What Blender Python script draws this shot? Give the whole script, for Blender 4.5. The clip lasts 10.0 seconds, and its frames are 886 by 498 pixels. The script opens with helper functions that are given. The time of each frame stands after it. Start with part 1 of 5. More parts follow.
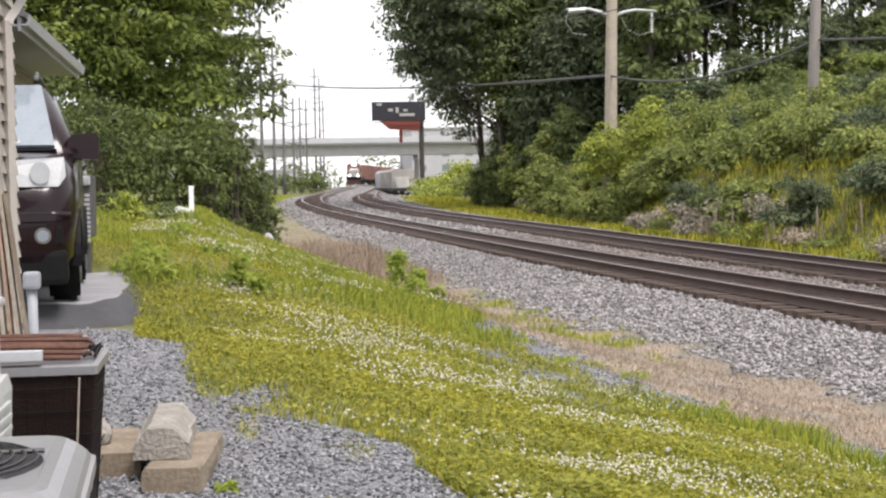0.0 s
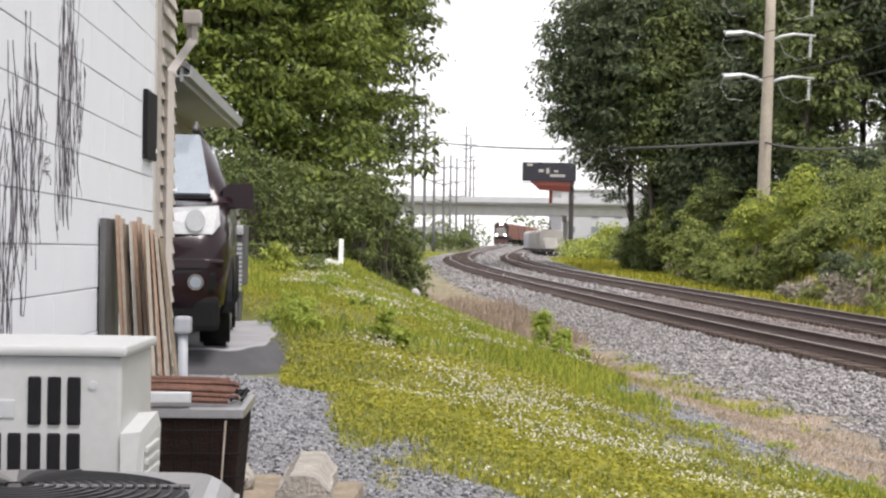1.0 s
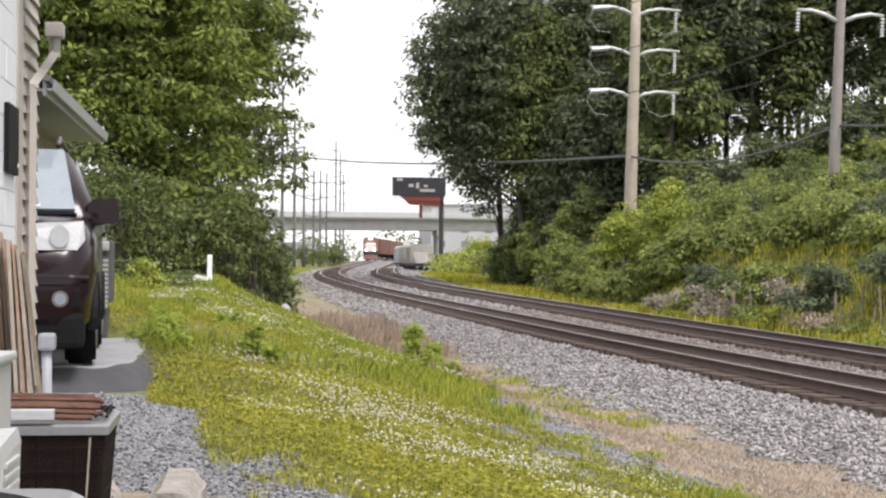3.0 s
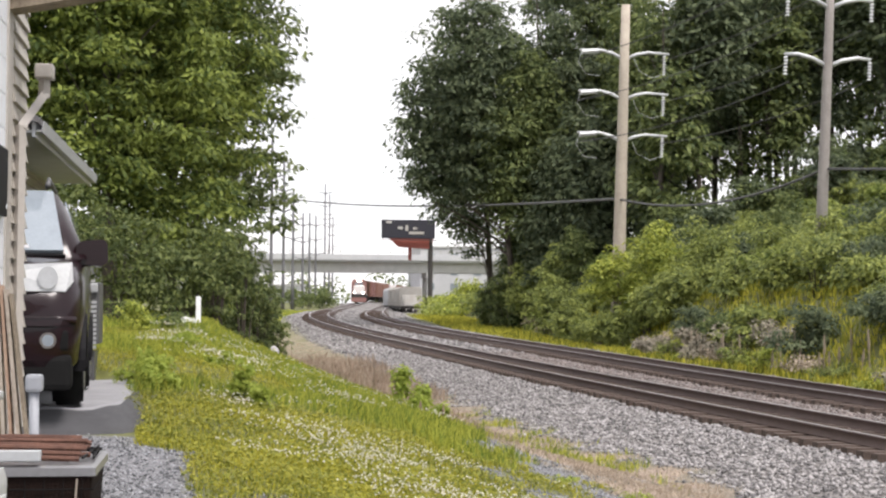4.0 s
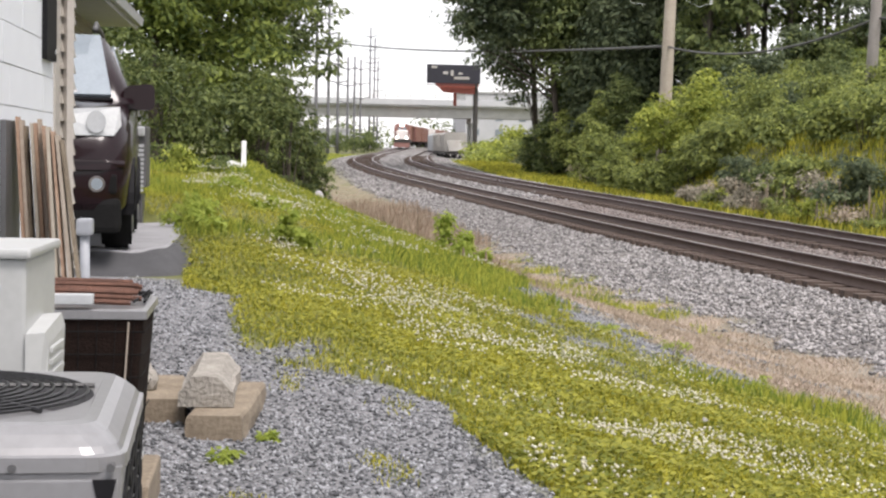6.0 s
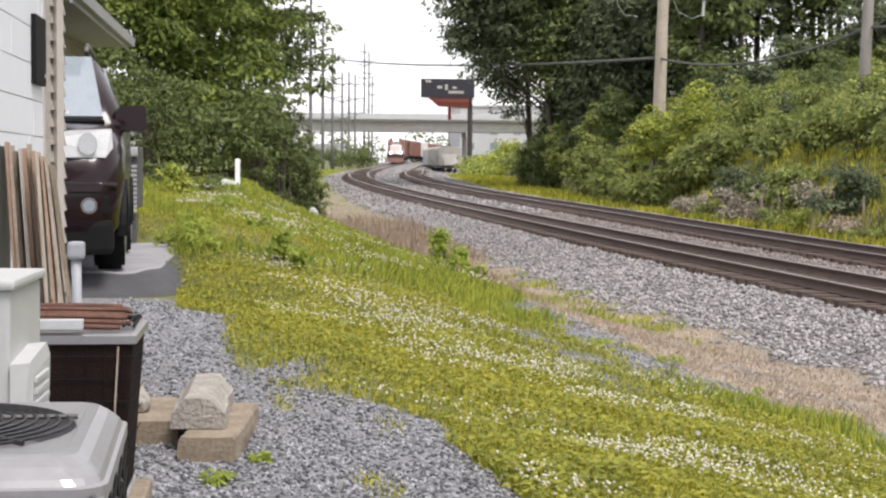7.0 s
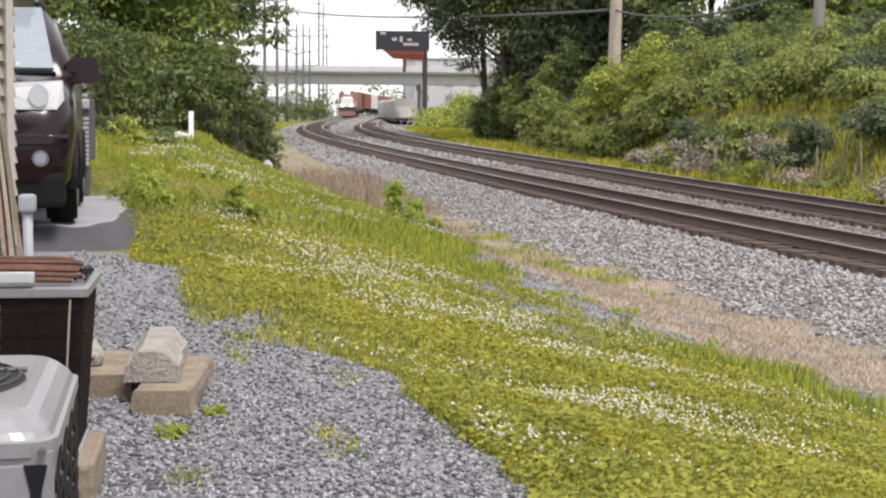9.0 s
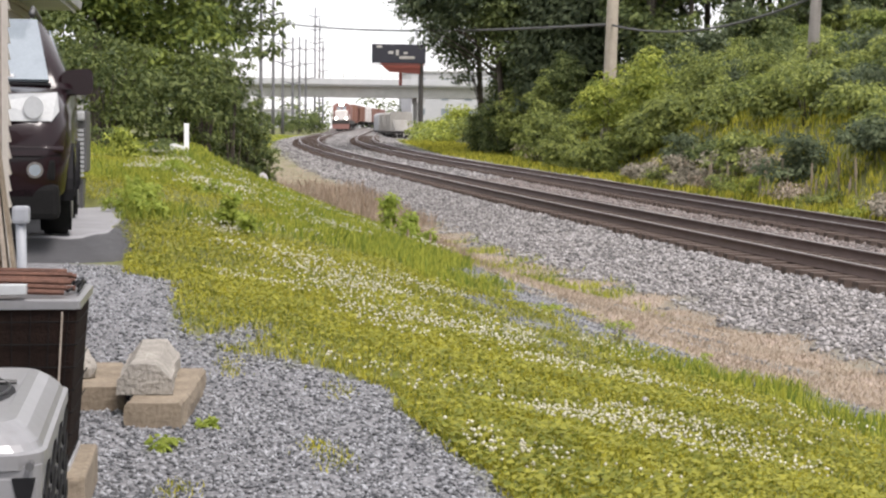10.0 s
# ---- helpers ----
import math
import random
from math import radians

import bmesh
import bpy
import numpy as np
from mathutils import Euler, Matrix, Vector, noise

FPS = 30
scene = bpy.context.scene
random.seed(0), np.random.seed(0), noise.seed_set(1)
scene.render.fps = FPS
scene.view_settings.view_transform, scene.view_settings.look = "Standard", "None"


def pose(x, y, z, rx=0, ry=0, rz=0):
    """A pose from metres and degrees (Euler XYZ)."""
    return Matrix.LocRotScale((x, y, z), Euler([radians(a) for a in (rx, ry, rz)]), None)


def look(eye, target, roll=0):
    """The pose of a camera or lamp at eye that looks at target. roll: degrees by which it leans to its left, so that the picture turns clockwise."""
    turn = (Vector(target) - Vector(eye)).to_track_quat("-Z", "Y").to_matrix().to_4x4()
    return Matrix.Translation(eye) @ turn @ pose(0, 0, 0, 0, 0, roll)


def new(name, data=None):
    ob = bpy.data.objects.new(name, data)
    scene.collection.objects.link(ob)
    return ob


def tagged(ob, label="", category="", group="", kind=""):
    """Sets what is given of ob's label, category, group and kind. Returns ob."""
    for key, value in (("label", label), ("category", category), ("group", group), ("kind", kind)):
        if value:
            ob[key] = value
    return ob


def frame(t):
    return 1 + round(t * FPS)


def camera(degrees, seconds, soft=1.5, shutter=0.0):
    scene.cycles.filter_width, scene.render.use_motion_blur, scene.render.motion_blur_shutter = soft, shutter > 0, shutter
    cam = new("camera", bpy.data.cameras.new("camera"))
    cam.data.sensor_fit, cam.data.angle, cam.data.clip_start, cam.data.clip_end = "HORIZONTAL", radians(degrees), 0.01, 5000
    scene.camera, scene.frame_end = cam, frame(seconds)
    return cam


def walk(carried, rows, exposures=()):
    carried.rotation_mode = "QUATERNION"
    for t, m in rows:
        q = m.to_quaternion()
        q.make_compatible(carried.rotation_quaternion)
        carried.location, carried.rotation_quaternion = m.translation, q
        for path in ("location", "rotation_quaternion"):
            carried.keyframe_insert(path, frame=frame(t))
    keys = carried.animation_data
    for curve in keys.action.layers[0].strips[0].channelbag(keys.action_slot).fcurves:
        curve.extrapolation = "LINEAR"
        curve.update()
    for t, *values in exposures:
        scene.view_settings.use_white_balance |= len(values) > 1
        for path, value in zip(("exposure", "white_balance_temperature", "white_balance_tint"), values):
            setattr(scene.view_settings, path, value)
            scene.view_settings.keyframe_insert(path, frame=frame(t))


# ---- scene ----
cam = camera(30.26, 10.0, soft=2.3)
PATH = [
    (0.0, (-0.015, 0.051, 1.412), (2.685, 19.855, 0.699), -1.11),
    (0.3, (-0.024, 0.045, 1.415), (1.231, 19.999, 0.916), -1.40),
    (0.4, (-0.027, 0.033, 1.403), (1.099, 20.001, 1.255), -0.25),
    (0.5, (-0.020, 0.039, 1.401), (1.172, 19.997, 0.894), 0.28),
    (1.0, (-0.018, 0.041, 1.397), (0.902, 20.020, 1.418), 0.82),
    (1.2, (-0.024, 0.019, 1.400), (0.892, 19.997, 1.525), 0.60),
    (1.5, (-0.009, 0.025, 1.400), (1.141, 19.985, 1.942), 0.38),
    (1.8, (-0.004, 0.040, 1.397), (2.185, 19.919, 1.427), 0.16),
    (2.0, (-0.005, 0.038, 1.400), (2.184, 19.918, 1.449), 0.21),
    (2.1, (-0.008, 0.036, 1.402), (2.286, 19.904, 1.556), -0.24),
    (2.2, (-0.012, 0.035, 1.401), (2.125, 19.919, 1.660), -0.53),
    (3.3, (-0.005, 0.057, 1.379), (2.602, 19.885, 1.589), 0.43),
    (3.5, (-0.010, 0.063, 1.376), (2.499, 19.899, 1.862), -0.73),
    (4.0, (-0.005, 0.047, 1.379), (2.613, 19.861, 2.119), 0.40),
    (4.3, (-0.002, -0.002, 1.405), (2.392, 19.854, 1.469), 0.32),
    (4.5, (-0.001, -0.012, 1.393), (3.067, 19.741, 0.777), 1.80),
    (4.9, (-0.011, 0.022, 1.373), (3.857, 19.644, 1.196), 2.36),
    (5.0, (-0.007, 0.023, 1.381), (3.544, 19.705, 1.284), 1.79),
    (5.3, (-0.007, 0.021, 1.378), (2.815, 19.818, 1.077), 1.33),
    (5.4, (-0.012, 0.015, 1.392), (2.949, 19.784, 0.772), 0.86),
    (5.5, (-0.018, 0.010, 1.403), (2.325, 19.857, 0.621), 0.62),
    (5.7, (-0.018, -0.020, 1.401), (2.048, 19.845, 0.350), 1.23),
    (6.8, (0.016, -0.080, 1.429), (2.244, 19.757, 0.205), 0.46),
    (7.0, (0.019, -0.088, 1.432), (2.164, 19.773, 0.451), 0.35),
    (7.5, (0.020, -0.091, 1.431), (2.489, 19.742, 0.702), 0.40),
    (8.0, (0.018, -0.075, 1.419), (2.751, 19.672, -0.181), 0.65),
    (8.2, (-0.004, -0.034, 1.398), (2.950, 19.645, -0.608), 0.77),
    (8.5, (0.024, -0.072, 1.424), (2.800, 19.668, -0.205), 0.23),
    (9.0, (0.025, -0.065, 1.426), (2.709, 19.693, -0.127), 0.30),
    (9.5, (0.032, -0.062, 1.429), (2.804, 19.656, -0.444), -0.15),
    (10.0, (0.034, -0.070, 1.429), (2.776, 19.692, 0.038), 0.59),
]
walk(cam, [(t, look(eye, target, roll)) for t, eye, target, roll in PATH])

# world: bright overcast sky over a thin clear one
world = bpy.data.worlds.new("sky")
scene.world = world
world.use_nodes = True
wn, wl = world.node_tree.nodes, world.node_tree.links
wn.clear()
sky = wn.new("ShaderNodeTexSky")
sky.sky_type, sky.sun_disc, sky.sun_elevation, sky.sun_rotation = "NISHITA", False, radians(59), radians(150)
sky_dim = wn.new("ShaderNodeMixRGB")
sky_dim.blend_type = "MULTIPLY"
sky_dim.inputs[0].default_value, sky_dim.inputs[2].default_value = 1.0, (0.10, 0.10, 0.10, 1)
wl.new(sky.outputs[0], sky_dim.inputs[1])
coord, cloud, ramp = wn.new("ShaderNodeTexCoord"), wn.new("ShaderNodeTexNoise"), wn.new("ShaderNodeValToRGB")
cloud.inputs["Scale"].default_value, cloud.inputs["Detail"].default_value = 5.0, 5.0
stretch = wn.new("ShaderNodeMapping")
stretch.inputs["Scale"].default_value = (1, 1, 4)
wl.new(coord.outputs["Generated"], stretch.inputs[0])
wl.new(stretch.outputs[0], cloud.inputs["Vector"])
ramp.color_ramp.elements[0].position, ramp.color_ramp.elements[0].color = 0.35, (0.80, 0.80, 0.83, 1)
ramp.color_ramp.elements[1].position, ramp.color_ramp.elements[1].color = 0.6, (1.0, 0.96, 0.985, 1)
wl.new(cloud.outputs[0], ramp.inputs[0])
over = wn.new("ShaderNodeMixRGB")
over.inputs[0].default_value = 0.88
wl.new(sky_dim.outputs[0], over.inputs[1])
wl.new(ramp.outputs[0], over.inputs[2])
bg, wout = wn.new("ShaderNodeBackground"), wn.new("ShaderNodeOutputWorld")
bg.inputs["Strength"].default_value = 1.0
wl.new(over.outputs[0], bg.inputs[0])
wl.new(bg.outputs[0], wout.inputs[0])
sun = new("sun", bpy.data.lights.new("sun", "SUN"))
sun.data.energy, sun.data.angle, sun.data.color = 2.6, radians(20), (1.0, 0.925, 0.895)
sun.matrix_world = look((16, -28, 55), (0, 0, 0))
scene.view_settings.exposure = 0.66


# ---- materials ----
def mat(name, a, b=None, rough=0.8, metal=0.0, scale=4.0, bump=0.0, fine=40.0, island=0.0, coat=0.0, spec=0.5):
    """A surface between the colours a and b: broad stains, fine grain and relief."""
    m = bpy.data.materials.new(name)
    m.use_nodes = True
    n, l = m.node_tree.nodes, m.node_tree.links
    p = n["Principled BSDF"]
    b = b or tuple(c * 0.7 for c in a)
    tc = n.new("ShaderNodeTexCoord")
    big, small = n.new("ShaderNodeTexNoise"), n.new("ShaderNodeTexNoise")
    big.inputs["Scale"].default_value, big.inputs["Detail"].default_value = scale, 6
    small.inputs["Scale"].default_value, small.inputs["Detail"].default_value = fine, 4
    l.new(tc.outputs["Object"], big.inputs["Vector"])
    l.new(tc.outputs["Object"], small.inputs["Vector"])
    mix = n.new("ShaderNodeMath")
    mix.operation = "MULTIPLY_ADD"
    mix.inputs[1].default_value = 0.45
    l.new(small.outputs[0], mix.inputs[0])
    half = n.new("ShaderNodeMath")
    half.operation = "MULTIPLY"
    half.inputs[1].default_value = 0.55
    l.new(big.outputs[0], half.inputs[0])
    l.new(half.outputs[0], mix.inputs[2])
    fac = mix.outputs[0]
    if island:
        geo, add = n.new("ShaderNodeNewGeometry"), n.new("ShaderNodeMath")
        add.operation = "MULTIPLY_ADD"
        add.inputs[1].default_value = island
        l.new(geo.outputs["Random Per Island"], add.inputs[0])
        sub = n.new("ShaderNodeMath")
        sub.operation = "SUBTRACT"
        sub.inputs[1].default_value = island / 2
        l.new(fac, sub.inputs[0])
        l.new(sub.outputs[0], add.inputs[2])
        fac = add.outputs[0]
    cr = n.new("ShaderNodeValToRGB")
    cr.color_ramp.elements[0].position, cr.color_ramp.elements[1].position = 0.3, 0.7
    cr.color_ramp.elements[0].color, cr.color_ramp.elements[1].color = (*b, 1), (*a, 1)
    l.new(fac, cr.inputs[0])
    l.new(cr.outputs[0], p.inputs["Base Color"])
    p.inputs["Roughness"].default_value, p.inputs["Metallic"].default_value = rough, metal
    p.inputs["Coat Weight"].default_value = coat
    p.inputs["Specular IOR Level"].default_value = spec
    if bump:
        bn = n.new("ShaderNodeBump")
        bn.inputs["Strength"].default_value, bn.inputs["Distance"].default_value = bump, 0.02
        l.new(small.outputs[0], bn.inputs["Height"])
        l.new(bn.outputs[0], p.inputs["Normal"])
    return m


def leaf_mat(name, a, b, through_light=0.35, fine=1.6, island=0.5):
    """Foliage: each leaf its own tone, with some light coming through it."""
    m = mat(name, a, b, rough=0.6, scale=0.5, fine=fine, island=island, spec=0.2)
    n, l = m.node_tree.nodes, m.node_tree.links
    p, out = n["Principled BSDF"], n["Material Output"]
    tr, mx = n.new("ShaderNodeBsdfTranslucent"), n.new("ShaderNodeMixShader")
    l.new(p.inputs["Base Color"].links[0].from_socket, tr.inputs[0])
    mx.inputs[0].default_value = through_light
    l.new(p.outputs[0], mx.inputs[1])
    l.new(tr.outputs[0], mx.inputs[2])
    l.new(mx.outputs[0], out.inputs[0])
    return m


def glow(name, colour, strength):
    m = bpy.data.materials.new(name)
    m.use_nodes = True
    p = m.node_tree.nodes["Principled BSDF"]
    p.inputs["Base Color"].default_value = (*colour, 1)
    p.inputs["Emission Color"].default_value, p.inputs["Emission Strength"].default_value = (*colour, 1), strength
    return m


WHITE_PAINT = mat("white masonry paint", (0.74, 0.77, 0.81), (0.65, 0.675, 0.71), 0.75, scale=1.3, bump=0.25, fine=90)
MORTAR = mat("painted joint", (0.5, 0.5, 0.5), (0.36, 0.36, 0.37), 0.9)
BEIGE = mat("beige vinyl", (0.43, 0.40, 0.355), (0.35, 0.32, 0.28), 0.55, scale=2)
TRIM = mat("pale trim", (0.45, 0.42, 0.385), (0.36, 0.335, 0.305), 0.5)
SHINGLE = mat("grey shingle", (0.16, 0.15, 0.15), (0.09, 0.09, 0.09), 0.95, bump=0.6)
SOFFIT = mat("soffit", (0.46, 0.47, 0.48), (0.36, 0.37, 0.38), 0.7)
VINE = mat("dried vine", (0.10, 0.09, 0.10), (0.05, 0.045, 0.05), 0.9)
BLACK_PLASTIC = mat("black plastic", (0.015, 0.015, 0.017), (0.009, 0.009, 0.01), 0.6, spec=0.12)
APPLIANCE = mat("off-white enamel", (0.47, 0.48, 0.475), (0.39, 0.40, 0.395), 0.4, scale=2)
GREY_METAL = mat("grey painted steel", (0.29, 0.29, 0.30), (0.22, 0.22, 0.225), 0.34, metal=0.3, scale=2.5)
DARK_GREY = mat("dark grey steel", (0.13, 0.13, 0.135), (0.08, 0.08, 0.08), 0.5, metal=0.3)
FAN_WIRE = mat("black wire", (0.03, 0.03, 0.032), (0.015, 0.015, 0.016), 0.4, metal=0.4)
BROWN_MESH = mat("brown coil", (0.024, 0.014, 0.011), (0.008, 0.005, 0.004), 0.85, scale=3, bump=0.4, fine=120, spec=0.12)
RUST = mat("rusty iron", (0.16, 0.075, 0.05), (0.07, 0.035, 0.026), 0.85, scale=8, bump=0.4)
WOOD = mat("weathered board", (0.42, 0.30, 0.22), (0.26, 0.16, 0.11), 0.8, scale=5, bump=0.3, fine=30)
PALE_WOOD = mat("grey board", (0.44, 0.38, 0.32), (0.30, 0.25, 0.2), 0.85, scale=5, bump=0.3)
TIMBER = mat("landscape timber", (0.30, 0.25, 0.185), (0.13, 0.10, 0.07), 0.9, scale=6, bump=0.4)
CUT_STONE = mat("rough limestone", (0.40, 0.375, 0.335), (0.18, 0.166, 0.145), 0.95, scale=9, bump=0.9, fine=45)
ASPHALT = mat("asphalt", (0.085, 0.085, 0.09), (0.042, 0.042, 0.046), 0.9, scale=3, bump=0.7, fine=90)
CONCRETE = mat("concrete", (0.48, 0.48, 0.47), (0.36, 0.36, 0.35), 0.85, scale=0.7, bump=0.2)
PAVING = mat("worn grey paving, lit-top tone", (0.30, 0.30, 0.31), (0.20, 0.20, 0.21), 0.9, scale=2.5, bump=0.3, fine=60)
BRIDGE = mat("pale bridge concrete", (0.52, 0.53, 0.54), (0.40, 0.41, 0.43), 0.85, scale=0.25, fine=3)
RAIL_SIDE = mat("rail rust", (0.12, 0.082, 0.072), (0.07, 0.048, 0.042), 0.8, scale=3)
RAIL_TOP = mat("worn rail head", (0.42, 0.40, 0.40), (0.27, 0.24, 0.23), 0.35, metal=0.75, scale=2)
TIE = mat("old tie", (0.11, 0.08, 0.065), (0.055, 0.04, 0.033), 0.95, scale=4, bump=0.6)
STONE = mat("ballast stone", (0.36, 0.345, 0.34), (0.13, 0.125, 0.125), 0.92, scale=3, island=1.0, fine=20)
RUSTY_STONE = mat("rust-stained ballast", (0.29, 0.25, 0.235), (0.115, 0.095, 0.088), 0.92, scale=1.2, island=0.9, fine=12)
GRAVEL = mat("grey gravel", (0.33, 0.338, 0.355), (0.08, 0.083, 0.09), 0.92, scale=3, island=1.0, fine=25)
POLE_WOOD = mat("pale pole", (0.46, 0.41, 0.34), (0.31, 0.27, 0.22), 0.85, scale=2, fine=14)
POLE_GREY = mat("grey pole", (0.31, 0.29, 0.27), (0.22, 0.20, 0.19), 0.9, scale=2, fine=14)
POLE_FAR = mat("distant pole", (0.17, 0.17, 0.18), (0.12, 0.12, 0.13), 0.9)
ARM = mat("galvanised arm", (0.52, 0.54, 0.55), (0.42, 0.43, 0.44), 0.5, metal=0.3)
CABLE = mat("cable", (0.10, 0.10, 0.10), (0.06, 0.06, 0.06), 0.7)
WHITE_POST = mat("white plastic", (0.85, 0.85, 0.86), (0.75, 0.75, 0.77), 0.5)
PVC = mat("grey conduit", (0.34, 0.36, 0.39), (0.27, 0.28, 0.31), 0.5)
BARK = mat("bark", (0.12, 0.10, 0.085), (0.06, 0.05, 0.042), 0.95, scale=3, bump=0.6)
LEAF_SUMAC = leaf_mat("fresh leaf", (0.29, 0.345, 0.080), (0.075, 0.112, 0.034), 0.45)
LEAF_DARK = leaf_mat("dark leaf", (0.180, 0.215, 0.115), (0.066, 0.090, 0.055), 0.45)
LEAF_MID = leaf_mat("mid leaf", (0.215, 0.255, 0.09), (0.072, 0.10, 0.042), 0.45)
LEAF_BUSH = leaf_mat("bush leaf", (0.385, 0.425, 0.12), (0.115, 0.15, 0.053), 0.42)
LEAF_YELLOW = leaf_mat("yellow-green leaf", (0.42, 0.45, 0.085), (0.19, 0.24, 0.05))
GRASS = leaf_mat("grass blade", (0.61, 0.555, 0.08), (0.175, 0.205, 0.032), 0.48, fine=3.5, island=0.7)
GRASS_TALL = leaf_mat("tall grass", (0.52, 0.52, 0.09), (0.17, 0.24, 0.045), 0.48, fine=3.5, island=0.7)
CLOVER = leaf_mat("clover leaf", (0.40, 0.385, 0.065), (0.165, 0.19, 0.035), 0.4, fine=3.5, island=0.45)
DRY = leaf_mat("dry grass", (0.55, 0.465, 0.37), (0.32, 0.265, 0.205), 0.3)
DEAD = leaf_mat("dead stems", (0.42, 0.38, 0.31), (0.22, 0.20, 0.15), 0.25)
SEED = leaf_mat("purple seed heads", (0.47, 0.38, 0.30), (0.28, 0.21, 0.16), 0.4)
LEAF_WEED = leaf_mat("weed leaf", (0.42, 0.48, 0.10), (0.25, 0.32, 0.06), 0.55)
FLOWER = leaf_mat("white clover head", (0.84, 0.81, 0.71), (0.62, 0.59, 0.48), 0.3)
CAR_PAINT = mat("dark plum paint", (0.013, 0.004, 0.006), (0.009, 0.003, 0.0045), 0.25, metal=0.0, coat=0.3, spec=0.2)
# reflected sky is put into the pale blue-grey base colour of the glass
GLASS_SKY_TONE = mat("glass with sky reflection in its colour", (0.26, 0.30, 0.33), (0.20, 0.23, 0.26), 0.06, spec=0.7, coat=0.7)
CHROME = mat("chrome", (0.75, 0.75, 0.77), (0.65, 0.65, 0.67), 0.12, metal=1.0)
LENS = mat("clear lamp lens", (0.52, 0.53, 0.53), (0.40, 0.41, 0.41), 0.12, metal=0.2, coat=1.0)
# rubber of the tyres; also the shaded black of the lower bumper
RUBBER_SHADE_BLACK = mat("tyre rubber and shaded black", (0.014, 0.014, 0.014), (0.008, 0.008, 0.008), 0.85, spec=0.1)
HOPPER = mat("dirty hopper paint", (0.44, 0.43, 0.41), (0.30, 0.28, 0.25), 0.75, scale=0.7, fine=6)
LOCO_RED = mat("faded red paint", (0.25, 0.125, 0.105), (0.17, 0.08, 0.07), 0.6, scale=0.6)
LOCO_WHITE = mat("white nose", (0.72, 0.68, 0.66), (0.6, 0.56, 0.54), 0.5)
CAR_BROWN = mat("brown box car", (0.28, 0.15, 0.11), (0.18, 0.09, 0.07), 0.8, scale=0.5)
STEEL_DARK = mat("dark frame", (0.05, 0.045, 0.042), (0.03, 0.028, 0.026), 0.8)
SIGN_BLACK = mat("dark billboard", (0.022, 0.022, 0.035), (0.014, 0.014, 0.02), 0.6)
SIGN_RED = mat("red billboard skirt", (0.30, 0.075, 0.055), (0.2, 0.05, 0.04), 0.6)
HEADLAMP = glow("headlamp", (1.0, 0.93, 0.88), 8.0)


# ---- mesh helpers ----
def smooth_on(me):
    me.polygons.foreach_set("use_smooth", [True] * len(me.polygons))


def array_mesh(name, verts, faces, material):
    """A mesh out of computed arrays: verts (n, 3), faces (m, k)."""
    verts, faces = np.asarray(verts, np.float32), np.asarray(faces, np.int32)
    me = bpy.data.meshes.new(name)
    m, k = faces.shape
    me.vertices.add(len(verts))
    me.vertices.foreach_set("co", verts.ravel())
    me.loops.add(m * k)
    me.loops.foreach_set("vertex_index", faces.ravel())
    me.polygons.add(m)
    me.polygons.foreach_set("loop_start", np.arange(m, dtype=np.int32) * k)
    me.polygons.foreach_set("loop_total", np.full(m, k, np.int32))
    me.update(calc_edges=True)
    me.materials.append(material)
    return me


def thing(name, m=None, label="", category="", group="", kind=""):
    ob = new(name)
    if m is not None:
        ob.matrix_world = m
    return tagged(ob, label, category, group, kind)


def part(name, bm, material, parent, label="", smooth=False):
    me = bpy.data.meshes.new(name)
    bm.to_mesh(me)
    bm.free()
    me.materials.append(material)
    if smooth:
        smooth_on(me)
    ob = new(name, me)
    ob.parent = parent
    return tagged(ob, label)


def part_mesh(name, me, parent, label=""):
    ob = new(name, me)
    ob.parent = parent
    return tagged(ob, label)


def solo(name, bm, material, label, category, group="", kind="", smooth=False):
    me = bpy.data.meshes.new(name)
    bm.to_mesh(me)
    bm.free()
    me.materials.append(material)
    if smooth:
        smooth_on(me)
    return tagged(new(name, me), label, category, group, kind)


def box(bm, x0, x1, y0, y1, z0, z1, bevel=0.0, m=None):
    """Adds a box, with its edges rounded by bevel."""
    r = bmesh.ops.create_cube(bm, size=1.0)
    vs = r["verts"]
    for v in vs:
        v.co = Vector((x0 + (v.co.x + 0.5) * (x1 - x0), y0 + (v.co.y + 0.5) * (y1 - y0), z0 + (v.co.z + 0.5) * (z1 - z0)))
        if m is not None:
            v.co = m @ v.co
    if bevel:
        edges = list({e for v in vs for e in v.link_edges})
        bmesh.ops.bevel(bm, geom=edges, offset=bevel, segments=2, affect="EDGES", profile=0.6)
    return bm


def rod(bm, a, b, r0, r1=None, n=8):
    """Adds a round bar from a to b."""
    a, b = Vector(a), Vector(b)
    r1 = r0 if r1 is None else r1
    q = (b - a).to_track_quat("Z", "Y").to_matrix().to_4x4()
    bmesh.ops.create_cone(bm, cap_ends=True, segments=n, radius1=r0, radius2=r1, depth=(b - a).length,
                          matrix=Matrix.Translation((a + b) / 2) @ q)
    return bm


